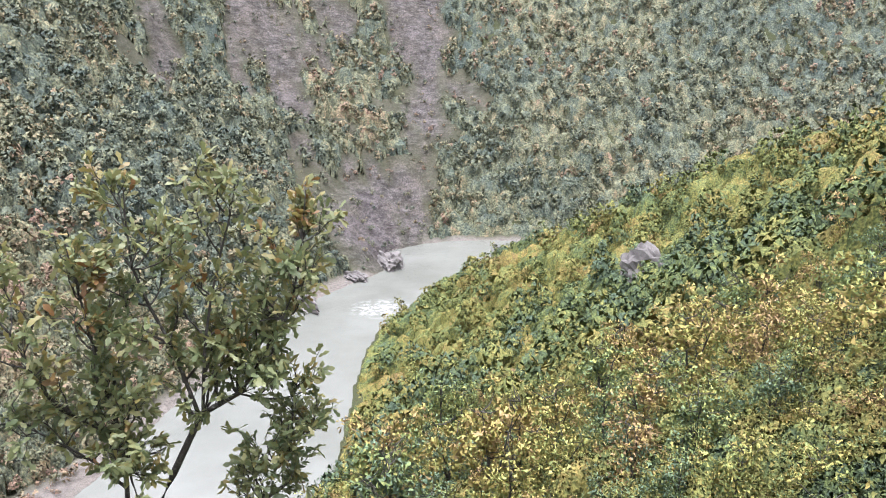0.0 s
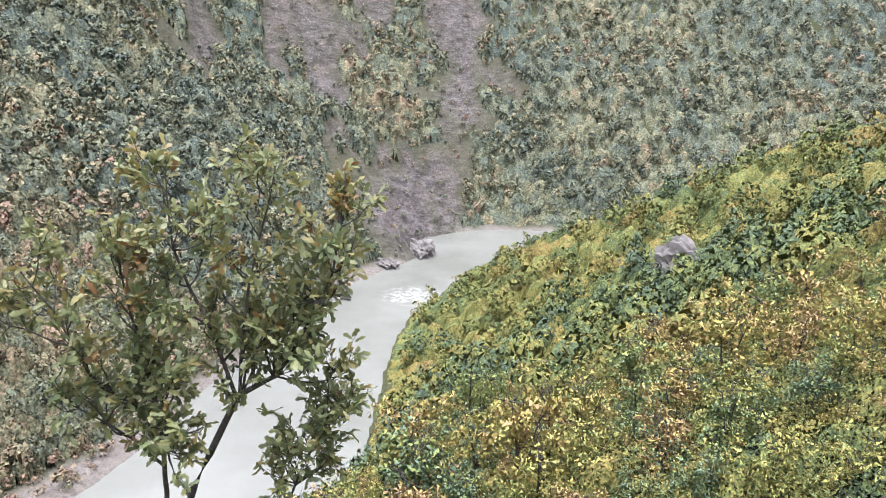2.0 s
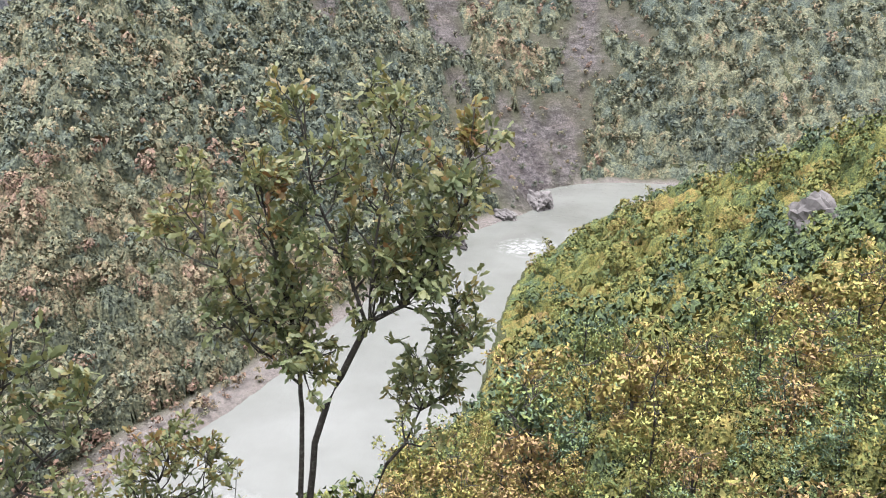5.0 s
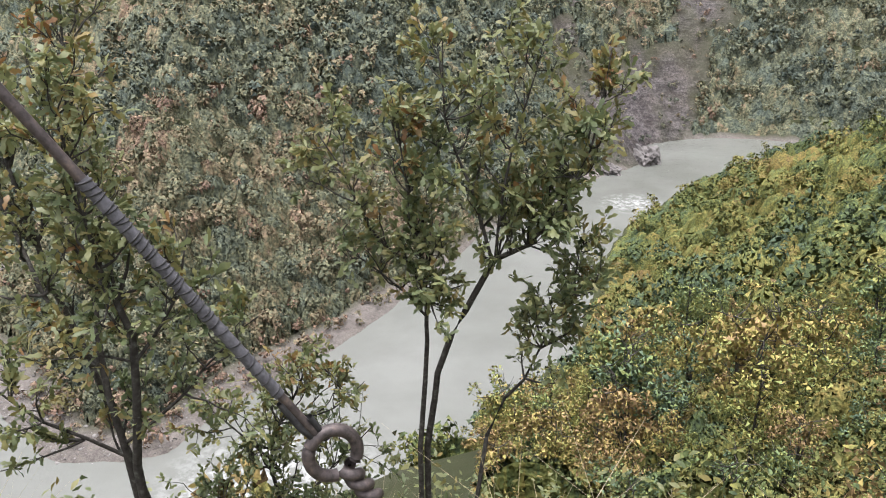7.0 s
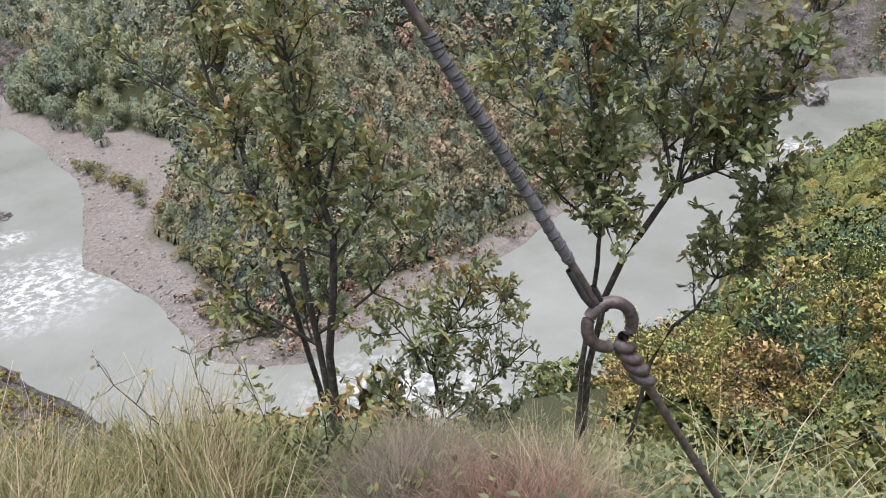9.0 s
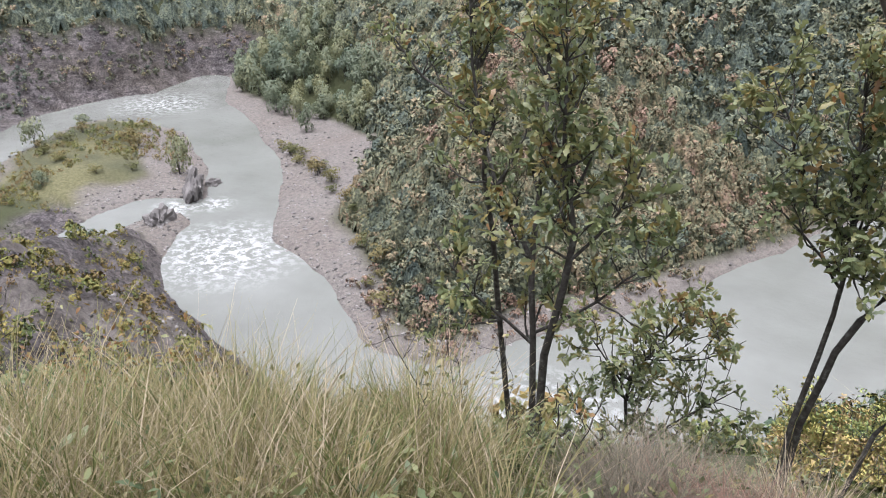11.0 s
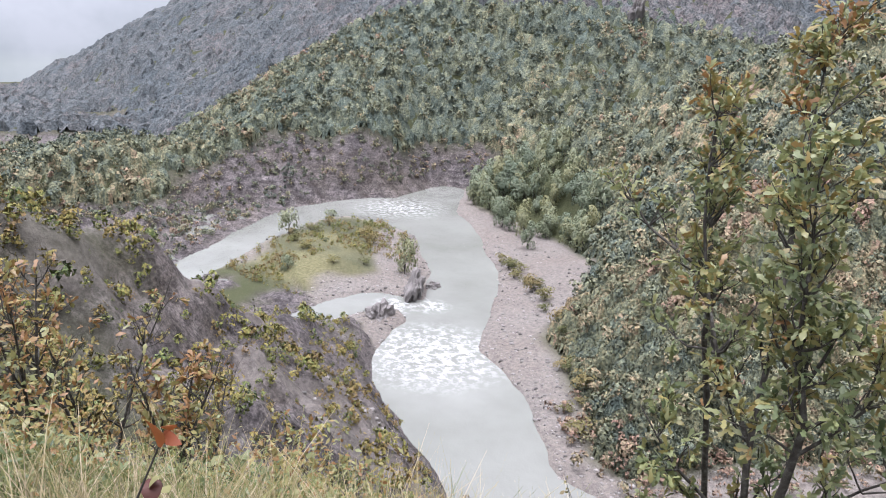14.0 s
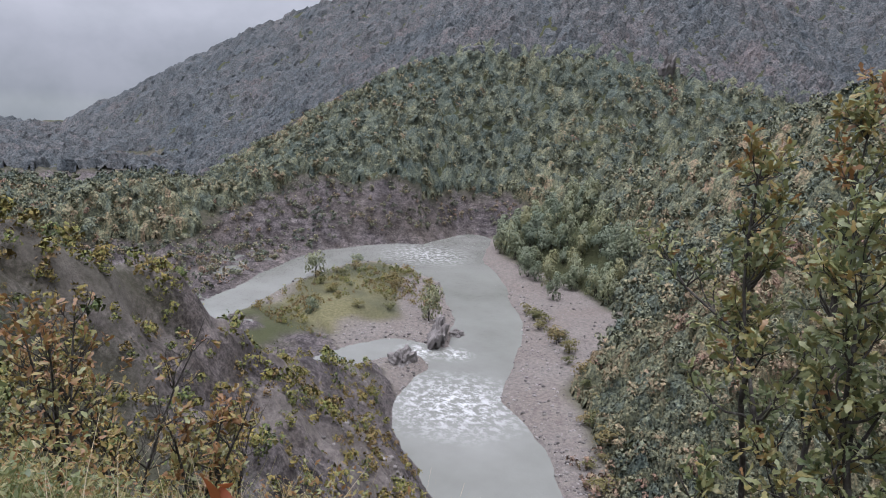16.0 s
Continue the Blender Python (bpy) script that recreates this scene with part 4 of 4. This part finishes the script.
# Young trees on the near slope: built a few times, then set out as copies.
def slope_tree(seed, height, radius):
    g = np.random.default_rng(seed)
    root = new("slope_tree")
    tagged(root, "young broadleaf tree with a thin stem and yellowing open crown", "tree", "trees on the near slope")
    pieces = []
    for q in range(3):
        top = np.array([g.normal(0, radius * 0.3), g.normal(0, radius * 0.3), height * g.uniform(0.8, 0.98)])
        pts = np.array([(0, 0, -0.5), top * (0.15, 0.15, 0.3), top * (0.5, 0.5, 0.65), top])
        pts = spline(pts, 1.0)
        pieces.append(tube_arrays(pts, np.linspace(0.09, 0.015, len(pts)), 4))
        for w in range(6):
            i = g.integers(len(pts) // 3, len(pts))
            b_ = limb(g, pts[i], g.normal(size=3) * (1, 1, 0.3) + (0, 0, 0.4), radius * g.uniform(0.5, 0.9), 0.25, 3)
            pieces.append(tube_arrays(b_, np.linspace(0.035, 0.008, len(b_)), 3))
    v, f = join_arrays(pieces)
    quick_mesh("trunk", v, f, BARK, parent=root)
    lumps, n = 30, 1300
    cl = g.normal(size=(lumps, 3)) * (radius * 0.52, radius * 0.52, height * 0.19) + (0, 0, height * 0.68)
    k = g.integers(0, lumps, n)
    out = g.normal(size=(n, 3))
    out /= np.linalg.norm(out, axis=1)[:, None]
    pos = cl[k] + out * radius * g.uniform(0.10, 0.30, (n, 1)) * (1, 1, 0.7)
    t1 = out + 0.6 * g.normal(size=out.shape) - (0, 0, 0.3)
    t1 /= np.linalg.norm(t1, axis=1)[:, None]
    t2 = np.cross(t1, g.normal(size=out.shape))
    t2 /= np.linalg.norm(t2, axis=1)[:, None]
    s_ = 0.125 * g.uniform(0.6, 1.3, (n, 1))
    v = np.stack([pos - t1 * s_, pos + t1 * s_ * 0.7 - t2 * s_ * 0.6, pos + t1 * s_ + t2 * s_ * 0.5], 1).reshape(-1, 3)
    soft = out + 0.6 * (pos - (0, 0, height * 0.55)) / radius + (0, 0, 0.2)
    soft /= np.linalg.norm(soft, axis=1)[:, None]
    quick_mesh("crown", v, np.arange(len(v)).reshape(-1, 3), SLOPE_OB, parent=root, normals=np.repeat(soft, 3, 0))
    return root


kinds = [slope_tree(300 + k, h, r) for k, (h, r) in enumerate([(5.5, 1.9), (4.6, 1.9), (6.3, 2.2), (5.0, 1.6), (4.0, 2.0)])]
placed = []
for x, y in scatter(1100, 15, 84, -16, 46, 1.5):
    if all((x - a) ** 2 + (y - c) ** 2 > 2.45 ** 2 for a, c in placed):
        placed.append((x, y))
zs, _, _, _, ds, _, _ = land([p[0] for p in placed], [p[1] for p in placed])
first = set()
for k, ((x, y), z, dd) in enumerate(zip(placed, zs, ds)):
    if dd < 3:
        continue
    r = math.hypot(x, y)
    size = random.uniform(0.5, 0.95) * (0.75 if r < 32 else 1.0) * (1.7 if random.random() < 0.2 and r > 28 else 1.0)
    m = pose(x, y, z - 0.2, 0, 0, random.uniform(0, 360)) @ Matrix.Diagonal((size, size, size * random.uniform(0.85, 1.1), 1))
    j = k % len(kinds)
    if j in first:
        t = copy_thing(kinds[j], m)
        t.matrix_basis = m
    else:
        first.add(j)
        kinds[j].matrix_basis = m

# ---- gravel bar and island: boulders, rocks, shrubs ----
ico = bmesh.new()
bmesh.ops.create_icosphere(ico, subdivisions=1, radius=1)
ICO_V = np.array([v.co[:] for v in ico.verts])
ICO_F = np.array([[v.index for v in f.verts] for f in ico.faces])
ico.free()
xy = np.concatenate([scatter(16000, 100, 300, -75, -35, 1.4), scatter(1500, 120, 360, -25, 8, 1.4), scatter(2500, 190, 340, -86, -66, 1.2)])
z, gr, ro, dr, d, mo, isl = land(xy[:, 0], xy[:, 1])
keep = (gr > 0.4) & (d > -0.6) & (rng.random(len(d)) < np.where(d < 12, 0.9, 0.3))
xy, z = xy[keep], z[keep]
size = 0.14 + 0.5 * rng.random(len(xy)) ** 5
v = ICO_V[None] * size[:, None, None] * rng.uniform(0.6, 1.4, (len(xy), 1, 3)) * rng.uniform(0.8, 1.2, (len(xy), len(ICO_V), 1)) * (1, 1, 0.7)
v = v + np.stack([xy[:, 0], xy[:, 1], z], 1)[:, None]
f = ICO_F[None] + (np.arange(len(xy)) * len(ICO_V))[:, None, None]
tagged(quick_mesh("boulders", v.reshape(-1, 3), f.reshape(-1, 3), PEBBLE, np.full(len(xy) * len(ICO_F), 0.5)), "grey boulders and cobbles scattered over the gravel bars", "boulders", kind="stuff")


def rock(x, y, z, sx, sy, sz, turn, seed, label):
    bm = bmesh.new()
    bmesh.ops.create_icosphere(bm, subdivisions=4, radius=1)
    for v_ in bm.verts:
        c = v_.co * 1.7 + Vector((seed * 9.1, 0, 0))
        v_.co *= 1 + 0.36 * noise.fractal(c, 0.8, 2.0, 6) + 0.16 * noise.cell(Vector((c.x * 2.5 + c.z * 1.5, c.y * 0.6, 0)))
    me = bpy.data.meshes.new("rock")
    bm.to_mesh(me)
    bm.free()
    me.materials.append(ROCK)
    ob = new("rock", me)
    ob.matrix_basis = pose(x, y, z, 0, 12, turn) @ Matrix.Diagonal((sx, sy, sz, 1))
    return tagged(ob, label, "rock", "rocks in the river")


rock(-205, 93, 0.5, 3.0, 8.0, 6.5, 62, 1, "grey layered rock outcrop at the tip of the island")
rock(-188, 74, 0.5, 3.6, 5.5, 4.5, 55, 2, "dark grey rock beside the mouth of the pool")
rock(-208, 101, 0.2, 2.0, 2.6, 1.6, 10, 3, "low grey rock at the water's edge")
rock(-20, 300, 0.5, 5, 9, 5, 20, 4, "grey rock at the foot of the slide")
rock(-33, 281, 0.0, 4, 7, 3.2, 40, 5, "grey rock on the river bank")
rock(-47, 246, 0.3, 4, 9, 3.5, 35, 6, "grey rock on the river bank")
rock(44, 149, float(land([44], [149])[0][0]) + 1.0, 3.2, 6.5, 5.5, 30, 7, "pale rock face standing out of the wooded slope")


rock(-398, 334, float(land([-398], [334])[0][0]) + 4, 4, 6, 11, 30, 10, "pale rock needle standing out of the mountain wood")


def shrub_kind(name, label, count, leaf, seed, slim=1.0, mat=WILLOW):
    root = new(name)
    tagged(root, label, "shrub" if slim <= 1.2 else "tree")
    sh = crown_shape(count, leaf, seed, height=1.0, lumps=9)
    quick_mesh("crown", (sh[:, :, :3] * (1, 1, slim)).reshape(-1, 3), np.arange(count * 4).reshape(-1, 4), mat, parent=root, normals=sh[:, :, 3:].reshape(-1, 3))
    st = [tube_arrays(spline([(0, 0, -0.3), (0.05 * q, 0.08 * q, 0.4 * slim), (0.12 * q, -0.1 * q, 0.9 * slim)], 0.3), np.linspace(0.05, 0.02, len(spline([(0, 0, -0.3), (0.05 * q, 0.08 * q, 0.4 * slim), (0.12 * q, -0.1 * q, 0.9 * slim)], 0.3))), 5) for q in (-1, 1, 2)]
    v, f = join_arrays(st)
    quick_mesh("trunk", v, f, BARK, parent=root)
    return root


def set_out(root, spots, group):
    tagged(root, group=group)
    for k, (x, y, s_, tall) in enumerate(spots):
        z = float(land([x], [y])[0][0])
        m = pose(x, y, z - 0.15, 0, 0, random.uniform(0, 360)) @ Matrix.Diagonal((s_, s_, s_ * tall, 1))
        ob = root if k == 0 else copy_thing(root, m)
        ob.matrix_basis = m


low = shrub_kind("willow_shrub", "low olive-brown willow shrub on the gravel", 260, 0.13, 400, mat=SCRUB)
spots = []
for t in np.linspace(0, 1, 24):
    spots.append((-222 + 110 * t + random.uniform(-3, 3), 136 - 48 * t + 8 * math.sin(t * 3.1) + random.uniform(-2, 2), random.uniform(1.3, 3.0), random.uniform(0.6, 1.0)))
for _ in range(16):
    spots.append((random.uniform(-300, -232), 88 + random.uniform(-16, 18), random.uniform(1.2, 2.6), random.uniform(0.5, 0.9)))
set_out(low, spots, "shrubs on the gravel")
slim = shrub_kind("poplar_tree", "slim dark green young poplar", 500, 0.11, 410, 1.7)
set_out(slim, [(-222, 97, 3.4, 1.15), (-287, 74, 3.6, 0.9), (-310, 100, 2.6, 0.5), (-236, 60, 2.2, 0.8)], "poplars by the river")
grove = shrub_kind("willow_tree", "grey-green willow of the riverside thicket", 800, 0.085, 420, 1.45)
spots = []
for k in range(80):
    t = random.random()
    spots.append((-346 + 122 * t + random.uniform(-8, 8), 186 + 4 * t + random.uniform(-12, 24) - 30 * t * t, random.uniform(3.0, 5.2), random.uniform(0.7, 1.1)))
set_out(grove, [p for p in spots if land([p[0]], [p[1]])[4][0] > 5], "willows along the gravel bar")

# ---- the guy cable with its eye rod ----
cable = new("guy_cable")
cable.location = (-1.10, 1.26, 78.50)
tagged(cable, "taut steel guy cable hooked in a rusty twisted eye rod", "cable")
O = np.array((-1.10, 1.26, 78.50))
ring_c, up_dir = np.array((-1.125, 1.242, 78.545)), np.array((-0.307, -0.25, 0.706))
up_dir /= np.linalg.norm(up_dir)


def tube_part(name, pts, radius, mat, sides=10, label=""):
    pts = np.array(pts, float)
    r = np.full(len(pts), radius) if np.isscalar(radius) else np.array(radius)
    v, f = tube_arrays(pts - O, r, sides)
    ob = quick_mesh(name, v, f, mat, parent=cable)
    ob.data.polygons.foreach_set("use_smooth", np.ones(len(ob.data.polygons), bool))
    return tagged(ob, label)


side_dir = np.cross(up_dir, (-0.62, 1.43, -1.07))
side_dir /= np.linalg.norm(side_dir)
end = ring_c + up_dir * 0.05
tube_part("cable", [end + up_dir * t + np.array((0, 0, -0.00)) for t in np.linspace(0, 4.6, 30)], 0.0108, STEEL)
tube_part("wrapped_sleeve", [end + up_dir * t for t in np.linspace(0.16, 0.80, 30)], 0.0140, SLEEVE, 12, "pale grey wire-wrapped sleeve")
for t in np.concatenate([np.linspace(0.42, 0.79, 26), np.linspace(0.18, 0.40, 8)]):
    t = t + random.uniform(-0.006, 0.006)
    tilt = random.uniform(-0.006, 0.006)
    tube_part("binding_wire", [end + up_dir * (t + tilt * math.cos(a)) + 0.0143 * (math.cos(a) * side_dir + math.sin(a) * np.cross(up_dir, side_dir)) for a in np.linspace(0, 6.4, 15)], 0.0024, BINDING, 5)
tube_part("hook_end", [end + up_dir * 0.14 + side_dir * 0.012, end + up_dir * 0.05 + side_dir * 0.016, end - up_dir * 0.012 + side_dir * 0.008, end - up_dir * 0.02 - side_dir * 0.01, end + up_dir * 0.06 - side_dir * 0.014], 0.010, BINDING, 8)
loop = []
for a in np.linspace(-0.35 * math.pi, 1.35 * math.pi, 36):
    loop.append(ring_c - up_dir * 0.016 + 0.066 * (math.cos(a) * side_dir * 0.92 + math.sin(a) * up_dir))
tube_part("eye_loop", loop, 0.0165, STEEL, 12, "rust-brown eye bent from round bar")
neck = ring_c - up_dir * 0.072
third_dir = np.cross(up_dir, side_dir)
for ph in (0, math.pi):
    tw = [neck - up_dir * (0.17 * t) + 0.014 * (math.cos(ph + t * 12) * side_dir + math.sin(ph + t * 12) * third_dir) for t in np.linspace(0, 1, 60)]
    tube_part("twisted_bar", tw, 0.0150, STEEL, 10)
tube_part("anchor_rod", [neck - up_dir * t for t in np.linspace(0.15, 1.1, 12)], 0.0125, STEEL, 10, "dark rusty rod running into the ground")

# ---- grass and herbs at the brow ----
def grass_patch(name, label, spots, count, height, spread, tint, seed, droop=0.35, width=0.004, mat=None):
    """Blades in tufts: each a bent strip of four pieces."""
    g = np.random.default_rng(seed)
    n = count * len(spots)
    c = np.repeat(np.array(spots, float), count, 0)
    px, py = c[:, 0] + g.normal(0, spread, n), c[:, 1] + g.normal(0, spread, n)
    pz = land(px, py)[0] - 0.03
    a = g.uniform(0, 6.283, n)
    h = height * g.uniform(0.45, 1.15, n) * c[:, 2]
    lean = g.uniform(0.05, 0.5, n)
    dr_ = droop * g.uniform(0.2, 1.6, n)
    rows = []
    w = width * g.uniform(0.6, 1.4, n)
    fa = g.uniform(0, 6.283, n)
    for t in np.linspace(0, 1, 4):
        out = h * (lean * t + dr_ * t ** 3)
        x, y, z = px + np.cos(a) * out, py + np.sin(a) * out, pz + h * (t - 0.35 * dr_ * t ** 3)
        ww = w * (1 - 0.85 * t)
        rows.append(np.stack([np.stack([x - np.cos(fa) * ww, y - np.sin(fa) * ww, z], 1), np.stack([x + np.cos(fa) * ww, y + np.sin(fa) * ww, z], 1)], 1))
    v = np.stack(rows, 1).reshape(n, -1, 3)
    base = np.array([[2 * i, 2 * i + 1, 2 * i + 3, 2 * i + 2] for i in range(3)])
    f = (np.arange(n) * 8)[:, None, None] + base[None]
    t_ = np.clip(np.repeat(tint + g.normal(0, 0.22, n), 3), 0, 1)
    return tagged(quick_mesh(name, v.reshape(-1, 3), f.reshape(-1, 4), mat or STRAW, t_), label, "grass", kind="stuff")


def ring_spots(count, r0, r1, a0, a1, seed, lo=0.7, hi=1.2):
    g = np.random.default_rng(seed)
    out = []
    for _ in range(count):
        r, a = math.sqrt(g.uniform(r0 * r0, r1 * r1)), radians(g.uniform(a0, a1))
        out.append((EYE_AT[0] + r * math.sin(a), EYE_AT[1] + r * math.cos(a), g.uniform(lo, hi)))
    return out


grass_patch("grass", "green grass on the brow of the slope", ring_spots(520, 1.2, 9, -112, 60, 1), 55, 0.30, 0.13, 0.25, 31, 0.45, 0.0055)
grass_patch("dry_grass", "tall straw-coloured dry grass tufts", ring_spots(130, 1.9, 3.8, -102, -54, 2), 52, 0.60, 0.06, 0.74, 32, 0.3, 0.0036)
grass_patch("tall_grass", "tall yellow-green grass on the brow", ring_spots(85, 1.9, 3.6, -98, -56, 19), 46, 0.58, 0.05, 0.42, 39, 0.25, 0.0040)
grass_patch("dry_grass", "pinkish dry grass tuft by the cable", ring_spots(20, 2.1, 2.7, -25, -15, 3), 60, 0.50, 0.05, 0.98, 33, 0.3, 0.003)
grass_patch("dry_grass", "long drooping pale straws beside the anchor rod", ring_spots(34, 1.8, 2.9, -12, 42, 4), 12, 0.85, 0.08, 1.0, 34, 0.9, 0.0034)


def herbs(name, label, spots, per, size, height, tint, seed, mat=None):
    """Low leafy herbs: loose heaps of small leaves close to the ground."""
    g = np.random.default_rng(seed)
    c = np.repeat(np.array(spots, float), per, 0)
    n = len(c)
    x, y = c[:, 0] + g.normal(0, 0.13, n), c[:, 1] + g.normal(0, 0.13, n)
    z = land(x, y)[0] + height * g.random(n) ** 1.3 * c[:, 2]
    dirs = np.stack([x - c[:, 0], y - c[:, 1], np.full(n, 0.12)], 1) * 4
    v, f = leaves_arrays(g, np.stack([x, y, z], 1), dirs, size, 0.6, np.array([0, 0.5, 1.0]), np.array([0.06, 0.25, 0.03]))
    return tagged(quick_mesh(name, v, f, mat or OAK, np.repeat(np.clip(tint + g.normal(0, 0.12, n), 0, 1), 2)), label, "herbs", kind="stuff")


grass_patch("rough_grass", "rank green grass on the steep slope below", ring_spots(380, 5, 18, -112, 55, 8), 34, 0.45, 0.30, 0.25, 38, 0.5, 0.010)
herbs("herbs", "low green herbs among the grass", ring_spots(210, 1.7, 7.5, -112, 60, 11), 75, 0.055, 0.34, 0.45, 41)
herbs("undergrowth", "dense leafy undergrowth between the young trees", ring_spots(260, 10, 45, 0, 46, 14, 0.8, 2.2), 70, 0.17, 1.1, 0.42, 43, SLOPE)
herbs("undergrowth", "tall leafy undergrowth in the clearings of the slope", ring_spots(170, 12, 42, 8, 40, 16, 0.9, 2.0), 80, 0.19, 1.7, 0.45, 45, SLOPE)
herbs("autumn_scrub", "ochre and orange low scrub on the slope", ring_spots(170, 4.5, 15, -106, -66, 15, 0.8, 2.0), 80, 0.055, 0.6, 0.86, 44)
herbs("bramble", "tangled bramble and scrub below the brow", ring_spots(420, 6, 30, -110, 55, 12, 0.8, 2.8), 40, 0.14, 0.6, 0.55, 42)

# Heather and fine twiggy scrub at the edge, weed stalks, a sprig of rust-red leaves.
grass_patch("dry_grass", "red-brown fine dry grass beside the heather", ring_spots(14, 2.0, 2.6, -35, -22, 17), 300, 0.40, 0.09, 0.55, 37, 0.45, 0.0026, RED_TWIGS)
herbs("herbs", "fresh green herbs at the foot of the cable", ring_spots(26, 2.3, 3.2, -16, 2, 18), 110, 0.060, 0.38, 0.34, 47)
x, y, z = polar(-46.5, 3.1, -0.05)
leafy_tree("sapling", "small pale green oak sapling among the grass", "sapling", [
    [(x, y, z, 0.010), (x + 0.02, y + 0.03, z + 0.3, 0.007), (x - 0.03, y + 0.05, z + 0.62, 0.003)],
    [(x + 0.02, y, z + 0.05, 0.007), (x + 0.14, y + 0.06, z + 0.3, 0.005), (x + 0.2, y + 0.1, z + 0.5, 0.003)],
    [(x - 0.02, y, z + 0.05, 0.007), (x - 0.14, y - 0.06, z + 0.25, 0.005), (x - 0.2, y - 0.1, z + 0.45, 0.003)],
], 61, leaf=0.055, per_twig=8, twigs=3, reach=0.26, tint=0.55, first=0.3)
grass_patch("heather", "grey-brown heather cushion at the edge of the brow", ring_spots(20, 2.3, 3.0, -43, -24, 6), 420, 0.42, 0.10, 0.5, 36, 0.5, 0.0026, HEATHER)
for k, (az, r, h) in enumerate([(-58, 3.0, 0.95), (-55.5, 3.2, 0.85), (-53, 3.1, 0.7), (-50, 3.0, 0.9), (-61, 2.8, 0.7), (-47, 3.3, 0.6)]):
    x, y, z = polar(az, r, -0.05)
    g = np.random.default_rng(500 + k)
    stalk = limb(g, (x, y, z), (g.normal(0, 0.15), g.normal(0, 0.15), 1), h, 0.10, 6, 0.1)
    pieces = [tube_arrays(stalk - stalk[0], np.linspace(0.004, 0.0018, len(stalk)), 4)]
    tips = []
    for q in range(12):
        i = g.integers(2, len(stalk))
        tw = limb(g, stalk[i], g.normal(size=3) + (0, 0, 0.9), h * g.uniform(0.10, 0.22), 0.2, 3)
        pieces.append(tube_arrays(tw - stalk[0], np.linspace(0.0022, 0.001, len(tw)), 3))
        tips.append(tw[-1] - stalk[0])
    weed = new("weed_stalk")
    weed.location = stalk[0]
    tagged(weed, "thin dry weed stalk with small seed heads", "weed", "weeds on the brow")
    v, f = join_arrays(pieces)
    tagged(quick_mesh("stem", v, f, BARK, parent=weed), kind="stuff")
    tips = np.repeat(np.array(tips), 4, 0)
    v, f = leaves_arrays(g, tips + g.normal(size=tips.shape) * 0.008, g.normal(size=tips.shape), 0.022, 0.6, np.array([0, 0.5, 1.0]), np.array([0.1, 0.35, 0.05]))
    tagged(quick_mesh("seed_spray", v, f, STRAW, np.full(len(f), 0.55), parent=weed), kind="stuff")

sprig = new("rust_leaf_sprig")
base = np.array(polar(-98, 2.3, -0.05))
base[:2] = (-2.95, -0.75)
base[2] = float(land([base[0]], [base[1]])[0][0]) - 0.05
sprig.location = base
tagged(sprig, "thin sprig with a few large rust-red and yellow leaves", "shrub")
g = np.random.default_rng(77)
tip = np.array((-2.813, -0.491, 78.651))
stem = spline([base, base * 0.5 + tip * 0.5 + (0.03, -0.05, 0), tip], 0.08)
v, f = tube_arrays(stem - base, np.linspace(0.006, 0.0025, len(stem)), 5)
quick_mesh("stem", v, f, BARK, parent=sprig)
for k, (dx, dy, dz, size, colour) in enumerate([(0, 0, 0, 0.088, 0), (0.02, 0.03, 0.05, 0.06, 0), (-0.03, 0.0, -0.1, 0.062, 1), (0.05, -0.02, -0.14, 0.07, 1), (-0.06, 0.02, -0.17, 0.062, 1),
                                                (0.03, 0.03, -0.2, 0.062, 0), (-0.02, -0.03, -0.23, 0.07, 1), (-0.062, -0.02, -0.12, 0.062, 0), (0.02, -0.08, -0.20, 0.07, 1), (0.0, -0.07, -0.26, 0.062, 0),
                                                (0.04, -0.13, -0.24, 0.07, 1), (-0.04, 0.02, 0.02, 0.07, 0)]):
    v, f = leaves_arrays(g, (tip - base + (dx, dy, dz))[None], g.normal(size=(1, 3)), size, 0.4, np.array([0, 0.25, 0.5, 0.75, 1.0]), np.array([0.08, 0.34, 0.4, 0.28, 0.02]))
    ob = quick_mesh("leaf", v, f, RUST if colour == 0 else STRAW, np.full(len(f), 0.4), parent=sprig)
    ob.data.polygons.foreach_set("use_smooth", np.ones(len(f), bool))
# Low scrub over the island.
xy = np.column_stack([rng.uniform(-318, -206, 2400), rng.uniform(40, 122, 2400)])
z, gr, ro, dr, d, mo, isl = land(xy[:, 0], xy[:, 1])
keep = (isl > 0.3) & (d > 4) & (np.hypot(xy[:, 0] + 224, xy[:, 1] - 80) > 24) & (rng.random(2400) < 0.3 + 0.7 * (fbm(xy[:, 0], xy[:, 1], 20, 2, 40) > 0))
woods("island_scrub", "yellow-green scrub and tall herbs on the island", xy[keep], z[keep] - 0.3, 0.3 + 1.1 * rng.random(keep.sum()) ** 2, tint_of(xy[keep], 0.66, 41), [crown_shape(60, 0.19, 90 + s, corners=3, lumps=7) for s in range(4)], SLOPE)
